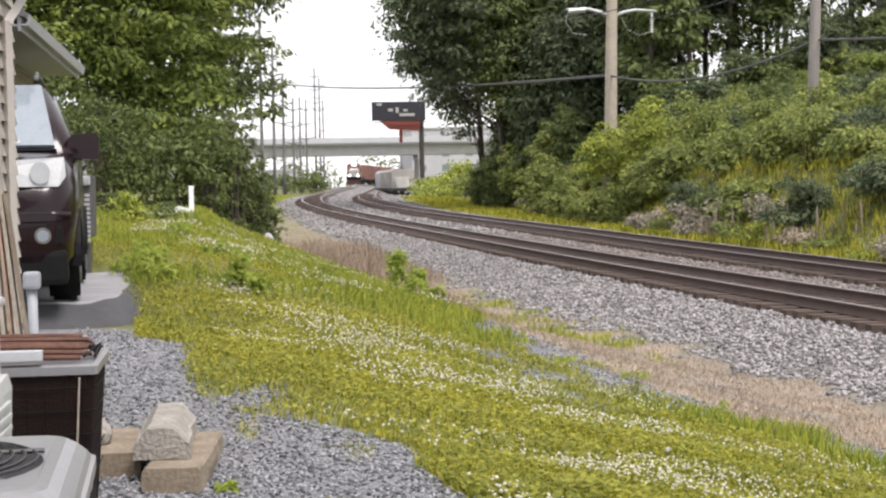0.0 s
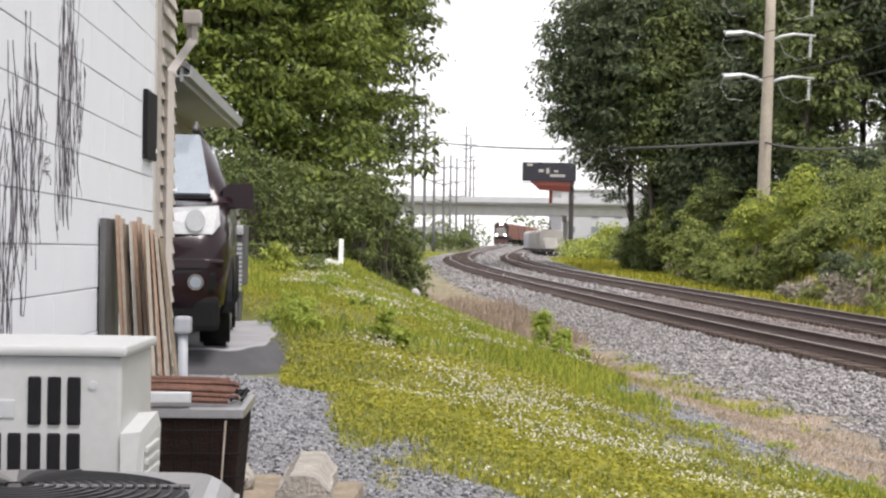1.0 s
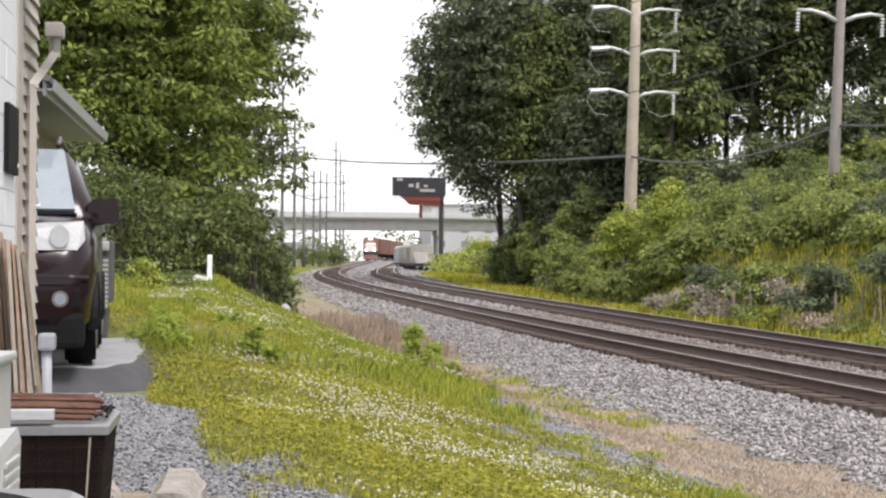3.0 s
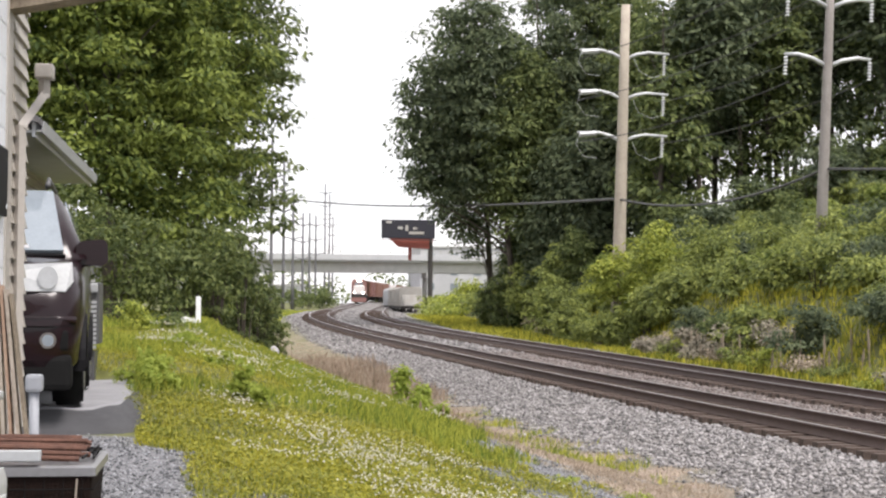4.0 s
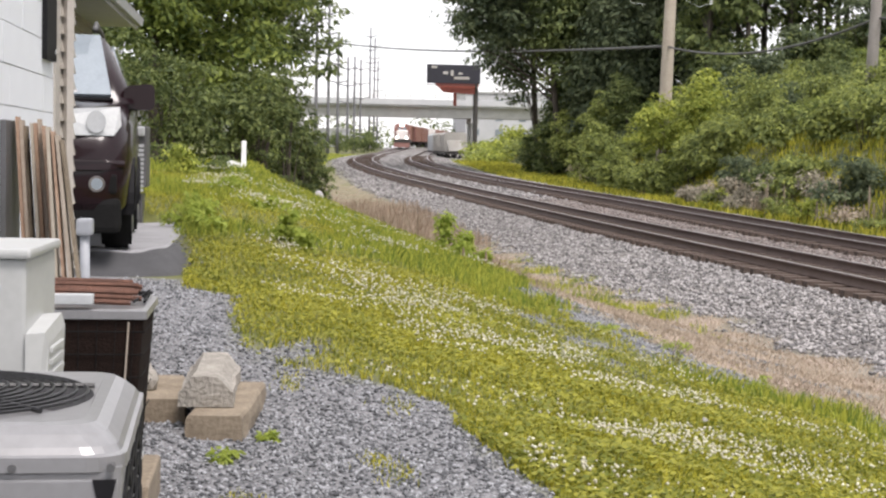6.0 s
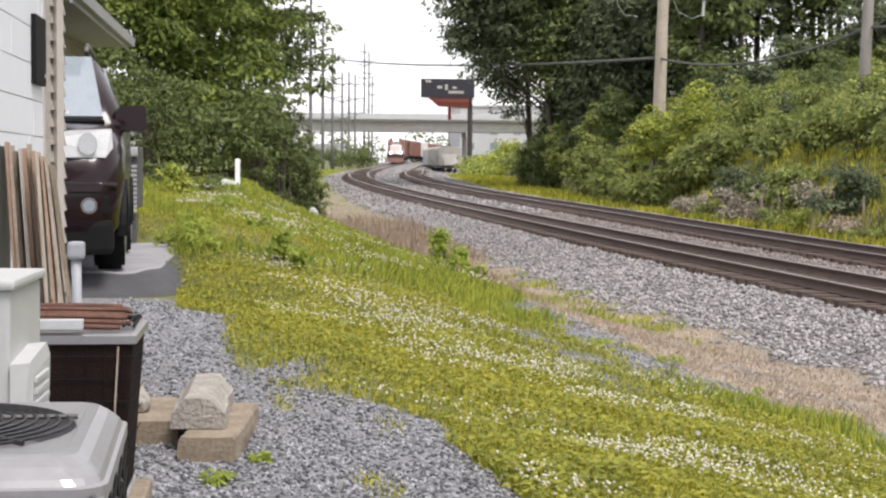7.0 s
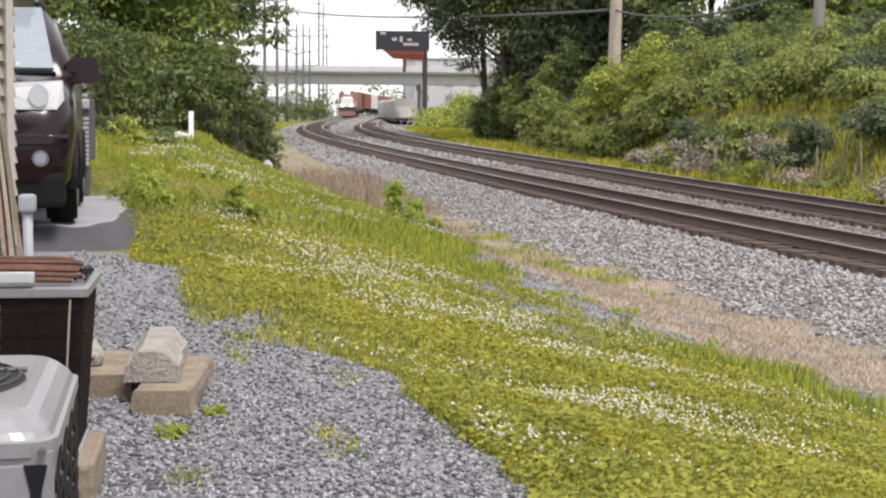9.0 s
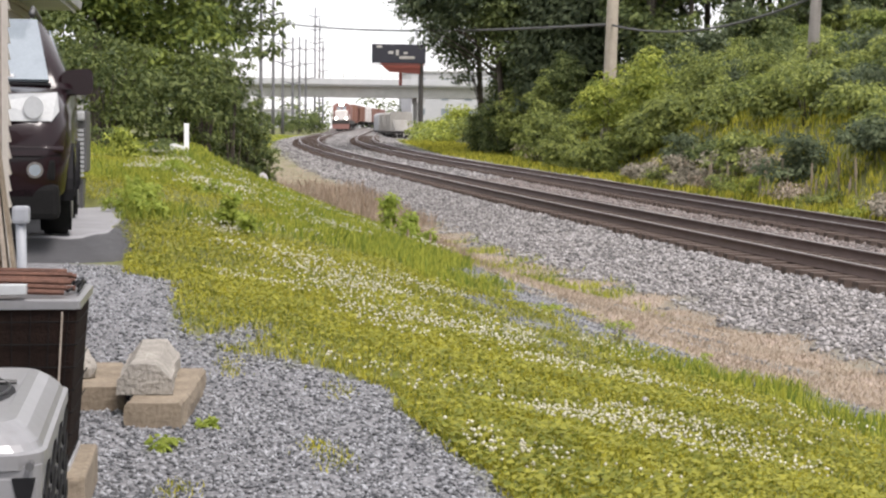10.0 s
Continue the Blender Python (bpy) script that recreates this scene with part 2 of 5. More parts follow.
def tube(bm, pts, r, n=6):
    """Adds a bar bent along pts; r: a radius or one for each point."""
    rs = r if isinstance(r, (list, tuple)) else [r] * len(pts)
    pts, rings = [Vector(p) for p in pts], []
    for i, p in enumerate(pts):
        d = (pts[min(i + 1, len(pts) - 1)] - pts[max(i - 1, 0)]).normalized()
        q = d.to_track_quat("Z", "Y")
        rings.append([bm.verts.new(p + q @ Vector((math.cos(2 * math.pi * k / n) * rs[i], math.sin(2 * math.pi * k / n) * rs[i], 0))) for k in range(n)])
    for a, b in zip(rings, rings[1:]):
        for k in range(n):
            bm.faces.new((a[k], a[(k + 1) % n], b[(k + 1) % n], b[k]))
    bm.faces.new(rings[0][::-1])
    bm.faces.new(rings[-1])
    return bm


def loft(bm, rings, caps=True):
    vs = [[bm.verts.new(p) for p in ring] for ring in rings]
    n = len(vs[0])
    for a, b in zip(vs, vs[1:]):
        for k in range(n):
            bm.faces.new((a[k], a[(k + 1) % n], b[(k + 1) % n], b[k]))
    if caps:
        bm.faces.new(vs[0][::-1])
        bm.faces.new(vs[-1])
    bmesh.ops.recalc_face_normals(bm, faces=bm.faces)
    return bm


def B():
    return bmesh.new()


# ---- the lie of the land ----
def ip(y, ys, vs):
    return np.interp(y, ys, vs)


TRACK_Y = [-60, 0, 15, 30, 45, 60, 76, 92, 107, 120, 130, 145, 165, 200, 250, 284, 299, 312, 352, 372, 400, 440, 480]
TRACK_X = [17.2, 11.3, 10.3, 9.46, 8.78, 8.22, 7.58, 6.95, 6.28, 6.12, 6.5, 7.5, 9.15, 12.2, 16.6, 20.6, 22.6, 24.2, 28.0, 30.9, 36.0, 44.0, 52.5]
TRACK_Z = [-1.1, -0.67, -0.55, -0.43, -0.31, -0.17, 0.0, 0.2, 0.48, 0.76, 0.91, 1.08, 1.22, 1.4, 1.62, 2.05, 2.25, 2.45, 3.0, 3.1, 3.2, 3.3, 3.4]


def eased(y, values, w):
    """Values along the line, rounded off over w metres to either side."""
    y = np.asarray(y, float)
    return sum(np.interp(y + d * w, TRACK_Y, values) for d in (-1, -0.66, -0.33, 0, 0.33, 0.66, 1)) / 7


def rail_x(y):
    """The near rail of the near track in plan."""
    return eased(y, TRACK_X, 8.0)


def rail_z(y):
    return eased(y, TRACK_Z, 8.0)


def gap(y):
    """From one track's middle to the other's."""
    return np.interp(y, [30, 45, 60, 76, 100, 130, 250], [4.1, 4.4, 4.72, 4.75, 4.65, 4.6, 6.2])


def toe_x(y):
    return np.where(np.asarray(y) < 140, ip(y, [15, 19, 22.5, 25.5, 33, 60, 90, 115, 140], [6.5, 6.5, 6.0, 5.2, 4.7, 4.2, 3.4, 2.8, 3.0]), rail_x(y) - 4.8)


def hill_x(y):
    return ip(y, [0, 38, 60, 80, 100, 150, 200, 250, 400], [16.5, 16.8, 16.9, 17.2, 18.2, 20.6, 26.0, 33.0, 62])


def step(a, b, v):
    s = np.clip((np.asarray(v, float) - a) / (b - a), 0, 1)
    return s * s * (3 - 2 * s)


def dip(x, y):
    """Past the crest of the near bank the ground drops to the ballast."""
    return step(37.0, 42.0, y) * (1 - step(95, 116, y)) * step(-0.7, 1.4, x)


def ground_z(x, y):
    x, y = np.asarray(x, float), np.asarray(y, float)
    zl = ip(y, [-20, 8.6, 10, 13, 17, 22, 30, 45, 70, 150, 300], [0, 0, 0.07, 0.27, 0.48, 0.76, 1.04, 1.04, 1.0, 1.5, 2.8])
    xc = ip(y, [0, 8, 14, 30, 60], [1.2, 0.9, -0.25, -0.45, 0.5])
    xt, zt, rx, rz = toe_x(y), rail_z(y) - 0.50, rail_x(y), rail_z(y)
    u = np.clip((x - xc) / np.maximum(xt - xc, 0.1), 0, 1)
    bank = zl + (zt - zl) * (0.75 * u + 0.25 * u * u * (3 - 2 * u) + step(19, 29, y) * (u ** 0.72 - u)) + ip(y, [10, 14], [0, 0.03]) * np.maximum(0, xc - x)
    v = np.clip((x - xt) / np.maximum(rx - 0.85 - xt, 0.1), 0, 1)
    bed = zt + 0.22 * v ** 1.3
    xe = rx + 1.435 + gap(y) + 1.0
    w = np.clip((x - xe) / 1.3, 0, 1)
    far_side = zt + 0.22 - 0.10 * w
    h = np.maximum(0, x - np.maximum(hill_x(y), xe + 1.2) - 0.9)
    hill = 0.42 * np.minimum(h, 70) - 0.0012 * np.minimum(h, 70) ** 2 + 0.55 * np.minimum(h, 2.6)
    hill = hill * ip(y, [0, 130, 200, 260, 330], [1, 1, 0.7, 0.35, 0.0])
    drop = 1.0 * step(0.4, 2.0, x - rx - 1.435 - gap(y)) * step(185, 215, y) * (1 - step(300, 330, y))
    k = dip(x, y)
    bank = bank * (1 - k) + (zt + 0.05) * k
    z = np.where(x < xt, bank, np.where(x < xe, bed, far_side + hill)) - drop
    near = step(25, 20, np.abs(x)) * step(90, 70, y) * step(-5, -2, y)
    z = z + near * (wob(x, y, 1.9, 0.5) * 0.025 + wob(x, y, 6.0, 2.0) * 0.006)
    return np.where((x < -0.95) & (y > 12.8) & (y < 19.6), np.minimum(z, 0.45), z)


def gz(x, y):
    return float(ground_z(x, y))


def wob(x, y, s, seed=0.0):
    """Smooth unevenness in the plan, about -1 to 1."""
    return (np.sin(x * s + 1.7 * np.sin(y * s * 0.7 + seed)) + np.sin(y * s * 1.3 + 1.3 * np.sin(x * s * 0.9 + 2 * seed) + seed)) / 2


def gravel_x(y):
    """Where the drive's gravel ends and the lawn begins."""
    return ip(y, [0, 5.3, 6.4, 7.3, 8.1, 9.2, 9.45, 9.6, 9.85, 10.2, 10.7, 11.5, 12.8, 13.2], [1.3, 1.22, 1.17, 1.1, 1.0, 1.03, 0.74, 0.5, 0.25, 0.0, -0.12, -0.22, -0.26, -0.7])


def lawn_x(y):
    """Where the green of the lawn ends towards the railway."""
    return ip(y, [9, 11.5, 12.6, 13.3, 14, 15.2, 17, 18.3, 22, 26, 30, 36, 45, 60, 80, 110], [6.4, 5.5, 4.85, 4.25, 3.65, 3.2, 2.95, 2.8, 3.0, 3.25, 3.5, 3.6, 2.6, 1.5, 0.6, 0.5])


def ballast_x(y):
    """Where the dry strip gives way to the ballast."""
    return ip(y, [10, 16.7, 19, 23, 26.8, 34, 40, 59, 76, 100, 120, 140, 200, 300], [7.9, 7.2, 6.8, 6.5, 5.9, 5.6, 5.4, 5.1, 4.7, 4.4, 4.3, 5.2, 9.6, 20.0])


def zones(x, y):
    """How much of the ground is gravel, dry grass and ballast."""
    x, y = np.asarray(x, float), np.asarray(y, float)
    n = wob(x, y, 2.3) * 0.18 + wob(x, y, 7.1, 1.0) * 0.07
    grav = np.clip((gravel_x(y) + 0.45 * n - x) / 0.12 + 0.5, 0, 1) * (y < 13.6)
    # thin grass where the drive peters out
    thin = np.exp(-(((x - 0.15) / 0.42) ** 2 + ((y - 10.45) / 0.55) ** 2))
    grav = np.maximum(grav, np.clip(1.25 * thin + 0.7 * wob(x, y, 8.0, 0.6) - 0.35, 0, 0.85))
    # gravel washed out between the lawn and the dry strip
    xl = lawn_x(y)
    belt = np.clip((x - xl - 1.1 * n) / 0.3 + 0.5, 0, 1) * ip(y, [9, 21, 25], [1, 1, 0])
    patch = np.exp(-(((x - 2.75) / 0.5) ** 2 + ((y - 15.6) / 2.0) ** 2)) + np.exp(-(((x - 2.9) / 0.35) ** 2 + ((y - 13.1) / 0.6) ** 2))
    belt = np.maximum(belt, np.clip(1.3 * patch + 0.9 * wob(x, y, 5.3, 0.4) - 0.55, 0, 0.9))
    xd = xl + ip(y, [12, 17, 20, 24], [1.05, 1.15, 0.55, 0.0])
    xb = ballast_x(y)
    bal = np.clip((x - xb - 2.0 * n) / 0.7 + 0.5, 0, 1) * (x < rail_x(y) + 1.435 + gap(y) + np.where(y > 185, 9.0, 2.4))
    dry = np.clip((x - xd - 2.2 * n) / 0.6 + 0.5, 0, 1) * (1 - bal) * (x < xb + 1.5) * ip(y, [36, 55, 75, 100, 116], [1, 0.85, 0.6, 0.45, 0])
    dry = dry * np.clip(0.85 + 0.5 * wob(x, y, 3.1, 2.2), 0.35, 1)
    grav = np.maximum(grav, belt * (1 - 0.8 * dry) * (1 - bal) * np.clip(1.05 + 0.6 * wob(x, y, 4.0, 5.0), 0.3, 1))
    return grav, dry, bal


def spaced(a, b, step):
    return np.arange(a, b, step)


def build_ground():
    xs = np.concatenate([[-700, -300, -120, -60, -30, -15, -8, -5, -3], spaced(-2, 12, 0.14), spaced(12, 20, 0.4), spaced(20, 60, 2.0), [60, 75, 95, 130, 200, 400, 800]])
    ys = np.concatenate([[-300, -100, -30, -10, -4], spaced(-2, 36, 0.2), spaced(36, 80, 0.8), spaced(80, 360, 4.0), [360, 400, 480, 600, 900, 1500, 3500]])
    gx, gy = np.meshgrid(xs, ys)
    gz = ground_z(np.clip(gx, -60, 140), np.clip(gy, -20, 420))
    n, m = gx.shape
    idx = np.arange(n * m).reshape(n, m)
    faces = np.stack([idx[:-1, :-1], idx[:-1, 1:], idx[1:, 1:], idx[1:, :-1]], -1).reshape(-1, 4)
    g, d, b = zones(gx, gy)
    me = array_mesh("ground", np.stack([gx, gy, gz], -1).reshape(-1, 3), faces, ground_material())
    att = me.attributes.new("zone", "FLOAT_COLOR", "POINT")
    att.data.foreach_set("color", np.stack([g, d, b, np.ones_like(g)], -1).astype(np.float32).ravel())
    smooth_on(me)
    return tagged(new("ground", me), "grassy ground with gravel drive and ballast strip", "ground", kind="structure")


def ground_material():
    m = mat("earth under grass", (0.15, 0.155, 0.04), (0.07, 0.08, 0.026), 0.95, scale=1.5, bump=0.6, fine=30)
    n, l = m.node_tree.nodes, m.node_tree.links
    p = n["Principled BSDF"]
    src = p.inputs["Base Color"].links[0].from_socket
    at, sep, tc = n.new("ShaderNodeAttribute"), n.new("ShaderNodeSeparateColor"), n.new("ShaderNodeTexCoord")
    at.attribute_name = "zone"
    l.new(at.outputs["Color"], sep.inputs[0])
    for i, (scale, a, b) in enumerate(((60.0, (0.24, 0.24, 0.25), (0.075, 0.077, 0.082)), (30.0, (0.40, 0.32, 0.26), (0.20, 0.16, 0.13)), (15.0, (0.25, 0.235, 0.225), (0.08, 0.075, 0.07)))):
        vor, cr, mx = n.new("ShaderNodeTexVoronoi"), n.new("ShaderNodeValToRGB"), n.new("ShaderNodeMixRGB")
        vor.inputs["Scale"].default_value = scale
        l.new(tc.outputs["Object"], vor.inputs["Vector"])
        bw = n.new("ShaderNodeRGBToBW")
        l.new(vor.outputs["Color"], bw.inputs[0])
        cr.color_ramp.elements[0].position, cr.color_ramp.elements[1].position = 0.2, 0.8
        cr.color_ramp.elements[0].color, cr.color_ramp.elements[1].color = (*b, 1), (*a, 1)
        l.new(bw.outputs[0], cr.inputs[0])
        l.new(sep.outputs[i], mx.inputs[0])
        l.new(src, mx.inputs[1])
        l.new(cr.outputs[0], mx.inputs[2])
        src = mx.outputs[0]
    l.new(src, p.inputs["Base Color"])
    return m


build_ground()


# ---- railway ----
def track_frame(side, y):
    """Middle of a track (0 near, 1 far) at y, and its heading."""
    f = lambda q: float(rail_x(q)) + 0.7175 + side * float(gap(q))
    return f(y), math.atan((f(y + 0.5) - f(y - 0.5)))


def build_rail(parent, side, hand, ys):
    prof = ((-0.075, -0.18), (0.075, -0.18), (0.075, -0.165), (0.012, -0.145), (0.012, -0.05), (0.036, -0.035), (0.036, -0.006), (0.028, 0.0), (-0.028, 0.0), (-0.036, -0.006), (-0.036, -0.035), (-0.012, -0.05), (-0.012, -0.145), (-0.075, -0.165))
    verts, k = [], len(prof)
    cant = 0.0 if hand < 0 else -0.035
    for y in ys:
        cx, a = track_frame(side, y)
        for px, pz in prof:
            verts.append((cx + (hand * 0.7535 + px) * math.cos(a), y - (hand * 0.7535 + px) * math.sin(a), float(rail_z(y)) + pz + cant))
    faces = [(i * k + j, i * k + (j + 1) % k, (i + 1) * k + (j + 1) % k, (i + 1) * k + j) for i in range(len(ys) - 1) for j in range(k)]
    me = array_mesh("rail", verts, faces, RAIL_SIDE)
    me.materials.append(RAIL_TOP)
    me.polygons.foreach_set("material_index", [1 if f % k in (6, 7, 8) else 0 for f in range(len(faces))])
    return part_mesh("rail", me, parent, "rusty steel rail with a worn bright head")


def build_tracks():
    ys = np.concatenate([spaced(-30, 60, 1.5), spaced(60, 475, 3.0)])
    tie = B()
    box(tie, -1.3, 1.3, -0.115, 0.115, -0.17, 0.0, 0.012)
    tie_me = bpy.data.meshes.new("tie")
    tie.to_mesh(tie_me)
    tie.free()
    tie_me.materials.append(TIE)
    rng = random.Random(4)
    for side, label in ((0, "near main line track with rusty rails on grey ballast"), (1, "second main line track with rusty rails on grey ballast")):
        t = thing("railway_track", None, label, "railway track", "main line tracks")
        for hand in (-1, 1):
            build_rail(t, side, hand, ys)
        y = 9.0
        while y < 80:
            cx, a = track_frame(side, y)
            ob = part_mesh("tie", tie_me, t)
            ob.matrix_world = pose(cx, y, float(rail_z(y)) - 0.195 + rng.uniform(-0.008, 0.004), 0, rng.uniform(0.6, 1.6), math.degrees(-a) + rng.uniform(-1.2, 1.2))
            y += 0.53
        far = B()
        while y < 200:
            cx, a = track_frame(side, y)
            box(far, -1.3, 1.3, -0.115, 0.115, -0.17, 0.0, 0, pose(cx, y, float(rail_z(y)) - 0.195, 0, 1, math.degrees(-a)))
            y += 0.55
        tagged(part("far_tie_rest", far, TIE, t), kind="stuff")


build_tracks()


# ---- white block building with its siding corner ----
WALL_X = -1.30


def build_wall():
    w = thing("wall_west", None, "white-painted concrete block wall with dark dried vine traces", "wall", kind="structure")
    core = B()
    box(core, WALL_X - 0.30, WALL_X - 0.006, -3.0, 9.88, -0.3, 3.6)
    part("block_core", core, MORTAR, w)
    h, length = 0.2032, 0.4064
    me = {}
    for half in (0, 1):
        bm = B()
        box(bm, -0.03, 0.0, 0.0008, length * (0.5 if half else 1) - 0.0008, 0.003, h - 0.003, 0.002)
        me[half] = bpy.data.meshes.new("block")
        bm.to_mesh(me[half])
        bm.free()
        me[half].materials.append(WHITE_PAINT)
    rng = random.Random(2)
    rest = B()
    for r in range(-1, 18):
        z0 = 1.4 - 7 * h + r * h
        y = 9.88 - length * (0.5 if r % 2 else 1)
        first = True
        while y > -2.9:
            half = 1 if (first and r % 2) else 0
            place = pose(WALL_X + rng.uniform(-0.0015, 0.0015), y, z0)
            if y > 4.4 and r > -1:
                part_mesh("block", me[half], w).matrix_world = place
            else:
                box(rest, -0.03, 0, 0.004, length * (0.5 if half else 1) - 0.004, 0.004, h - 0.004, 0, place)
            y -= length
            first = False
    tagged(part("near_blocks", rest, WHITE_PAINT, w), kind="stuff")
    # dried tendrils that cling to the paint
    rng = random.Random(9)
    for y0, z_lo, z_hi, n in ((5.75, 0.85, 2.0, 12), (6.0, 0.95, 2.15, 13), (6.25, 1.1, 2.3, 9), (6.45, 1.25, 2.2, 8), (6.6, 1.55, 2.0, 4), (6.95, 1.4, 2.55, 12), (7.15, 1.45, 2.6, 12), (7.3, 1.6, 2.4, 6)):
        for k in range(n):
            bm = B()
            y, ph = y0 + rng.uniform(-0.10, 0.10), rng.uniform(0, 6)
            a, b = z_lo + rng.uniform(0, 0.3), z_hi - rng.uniform(0, 0.4)
            amp = rng.uniform(0.02, 0.10)
            pts = [(WALL_X + 0.003, y + amp * math.sin(ph + 6.0 * s / 18) + 0.012 * math.sin(3 * ph + 19.0 * s / 18), a + (b - a) * s / 18) for s in range(19)]
            tube(bm, pts, [rng.uniform(0.0007, 0.0019) * (2.4 if rng.random() < 0.08 else 1) for _ in pts], 4)
            part("vine_trace", bm, VINE, w, "dark dried vine tendril on the white paint")


def build_corner():
    w = thing("wall_corner", None, "beige vinyl-sided corner with pale corner post", "wall", kind="structure")
    bm = B()
    box(bm, WALL_X - 0.3, WALL_X + 0.012, 9.88, 10.12, -0.3, 3.6, 0.008)
    part("corner_post", bm, TRIM, w, "pale vinyl corner post")
    bm = B()
    box(bm, WALL_X - 0.3, WALL_X - 0.006, 10.12, 10.8, -0.3, 3.6)
    part("sheathing", bm, BEIGE, w)
    z = 0.2
    while z < 3.5:
        bm = B()
        loft(bm, [[(WALL_X - 0.004, y, z), (WALL_X + 0.026, y, z), (WALL_X + 0.004, y, z + 0.104), (WALL_X - 0.004, y, z + 0.104)] for y in (10.12, 10.8)])
        part("siding_board", bm, BEIGE, w)
        z += 0.105


def build_eave():
    """The end of the white building's roof edge, reaching out past the corner."""
    e = thing("roof_eave", None, "brown roof edge board projecting from the white building", "roof eave")
    bm = B()
    loft(bm, [[(x, 9.9, z), (x, 10.12, z), (x, 10.12, z + 0.07), (x, 9.9, z + 0.07)] for x, z in ((WALL_X - 0.3, 3.08), (WALL_X + 0.05, 3.14), (WALL_X + 0.75, 3.28))])
    part("fascia", bm, TIMBER, e)
    bm = B()
    loft(bm, [[(x, 9.88, z), (x, 10.14, z), (x, 10.14, z + 0.03), (x, 9.88, z + 0.03)] for x, z in ((WALL_X - 0.3, 3.151), (WALL_X + 0.05, 3.211), (WALL_X + 0.78, 3.351))])
    part("drip_edge", bm, DARK_GREY, e)


def build_downspout():
    d = thing("downspout", None, "beige metal rain gutter outlet and bent downspout on the siding", "downspout")
    bm = B()
    box(bm, WALL_X + 0.10, WALL_X + 0.21, 10.4, 10.55, 2.80, 2.89, 0.01)
    part("outlet", bm, TRIM, d)
    bm = B()
    for a, b in (((WALL_X + 0.155, 10.47, 2.82), (WALL_X + 0.155, 10.47, 2.68)), ((WALL_X + 0.155, 10.47, 2.70), (WALL_X + 0.045, 10.2, 2.46)), ((WALL_X + 0.045, 10.2, 2.48), (WALL_X + 0.045, 10.2, 0.25))):
        rod(bm, a, b, 0.036, n=4)
    part("pipe", bm, TRIM, d)


def build_plaque():
    p = thing("wall_box", None, "flat dark box mounted on the white block wall", "wall box")
    bm = B()
    box(bm, WALL_X, WALL_X + 0.03, 9.38, 9.80, 1.90, 2.29, 0.006)
    part("casing", bm, BLACK_PLASTIC, p)
    bm = B()
    box(bm, WALL_X + 0.03, WALL_X + 0.036, 9.70, 9.74, 1.94, 1.97, 0.002)
    part("latch", bm, CHROME, p)


build_wall()
build_corner()
build_eave()
build_downspout()
build_plaque()


def build_house():
    h = thing("house", None, "low beige house with a wide soffited eave and grey shingle roof", "house")
    bm = B()
    box(bm, -9.0, -2.35, 18.7, 21.6, 0.2, 3.02)
    part("wall", bm, BEIGE, h)
    bm = B()
    z = 0.8
    while z < 3.0:
        bm2 = B()
        loft(bm2, [[(-2.348, y, z), (-2.31, y, z), (-2.335, y, z + 0.11), (-2.348, y, z + 0.11)] for y in (18.7, 21.6)])
        part("siding_board", bm2, BEIGE, h)
        z += 0.112
    bm.free()
    y = 15.5
    while y < 21.7:
        bm = B()
        box(bm, -3.6, -1.80, y, y + 0.286, 2.99, 3.01, 0.003)
        part("soffit_panel", bm, SOFFIT, h)
        y += 0.29
    bm = B()
    box(bm, -1.80, -1.77, 15.5, 21.8, 2.95, 3.11)
    part("fascia", bm, SOFFIT, h)
    bm = B()
    loft(bm, [[(-1.77, y, 3.00), (-1.71, y, 3.00), (-1.69, y, 3.10), (-1.695, y, 3.10), (-1.715, y, 3.01), (-1.765, y, 3.01)] for y in (15.5, 21.85)])
    part("gutter", bm, SOFFIT, h)
    bm = B()
    loft(bm, [[(-1.73, y, 3.13), (-5.8, y, 4.2), (-9.8, y, 3.13), (-9.8, y, 3.07), (-5.8, y, 4.1), (-1.73, y, 3.07)] for y in (15.4, 21.9)])
    part("roof", bm, SHINGLE, h)


build_house()


# ---- parking pad and car ----
def build_pad():
    bm = B()

    def outline(grow, z, n=40):
        pts = []
        for k in range(n):
            a = 2 * math.pi * k / n
            cx, sy = math.cos(a), math.sin(a)
            px = math.copysign(abs(cx) ** 0.30, cx) * (1.85 + grow)
            py = math.copysign(abs(sy) ** 0.30, sy) * (2.95 + 1.4 * grow)
            pts.append((-2.78 + px, 16.95 + py + 0.03 * math.sin(5 * a), z + 0.012 * math.sin(9 * a)))
        return pts
    # slab on asphalt; lit top and shaded lip are also put into their tones
    pad = thing("parking_pad", None, "grey parking pad with a dark rounded asphalt edge", "parking pad")
    loft(bm, [outline(0.36, 0.05), outline(0.33, 0.22), outline(0.27, 0.36), outline(0.17, 0.46), outline(0.05, 0.51), outline(-0.04, 0.52)])
    part("asphalt_edge", bm, ASPHALT, pad, "dark rounded asphalt edge", smooth=True)
    bm = B()
    loft(bm, [outline(0.0, 0.40), outline(0.0, 0.515), outline(-0.03, 0.53), outline(-0.5, 0.535)])
    part("slab", bm, PAVING, pad, "light grey worn slab, paler for the lit top")


def mirror_ring(half):
    """A closed section out of its right half."""
    return half + [(-x, y, z) for x, y, z in reversed(half) if abs(x) > 1e-6]


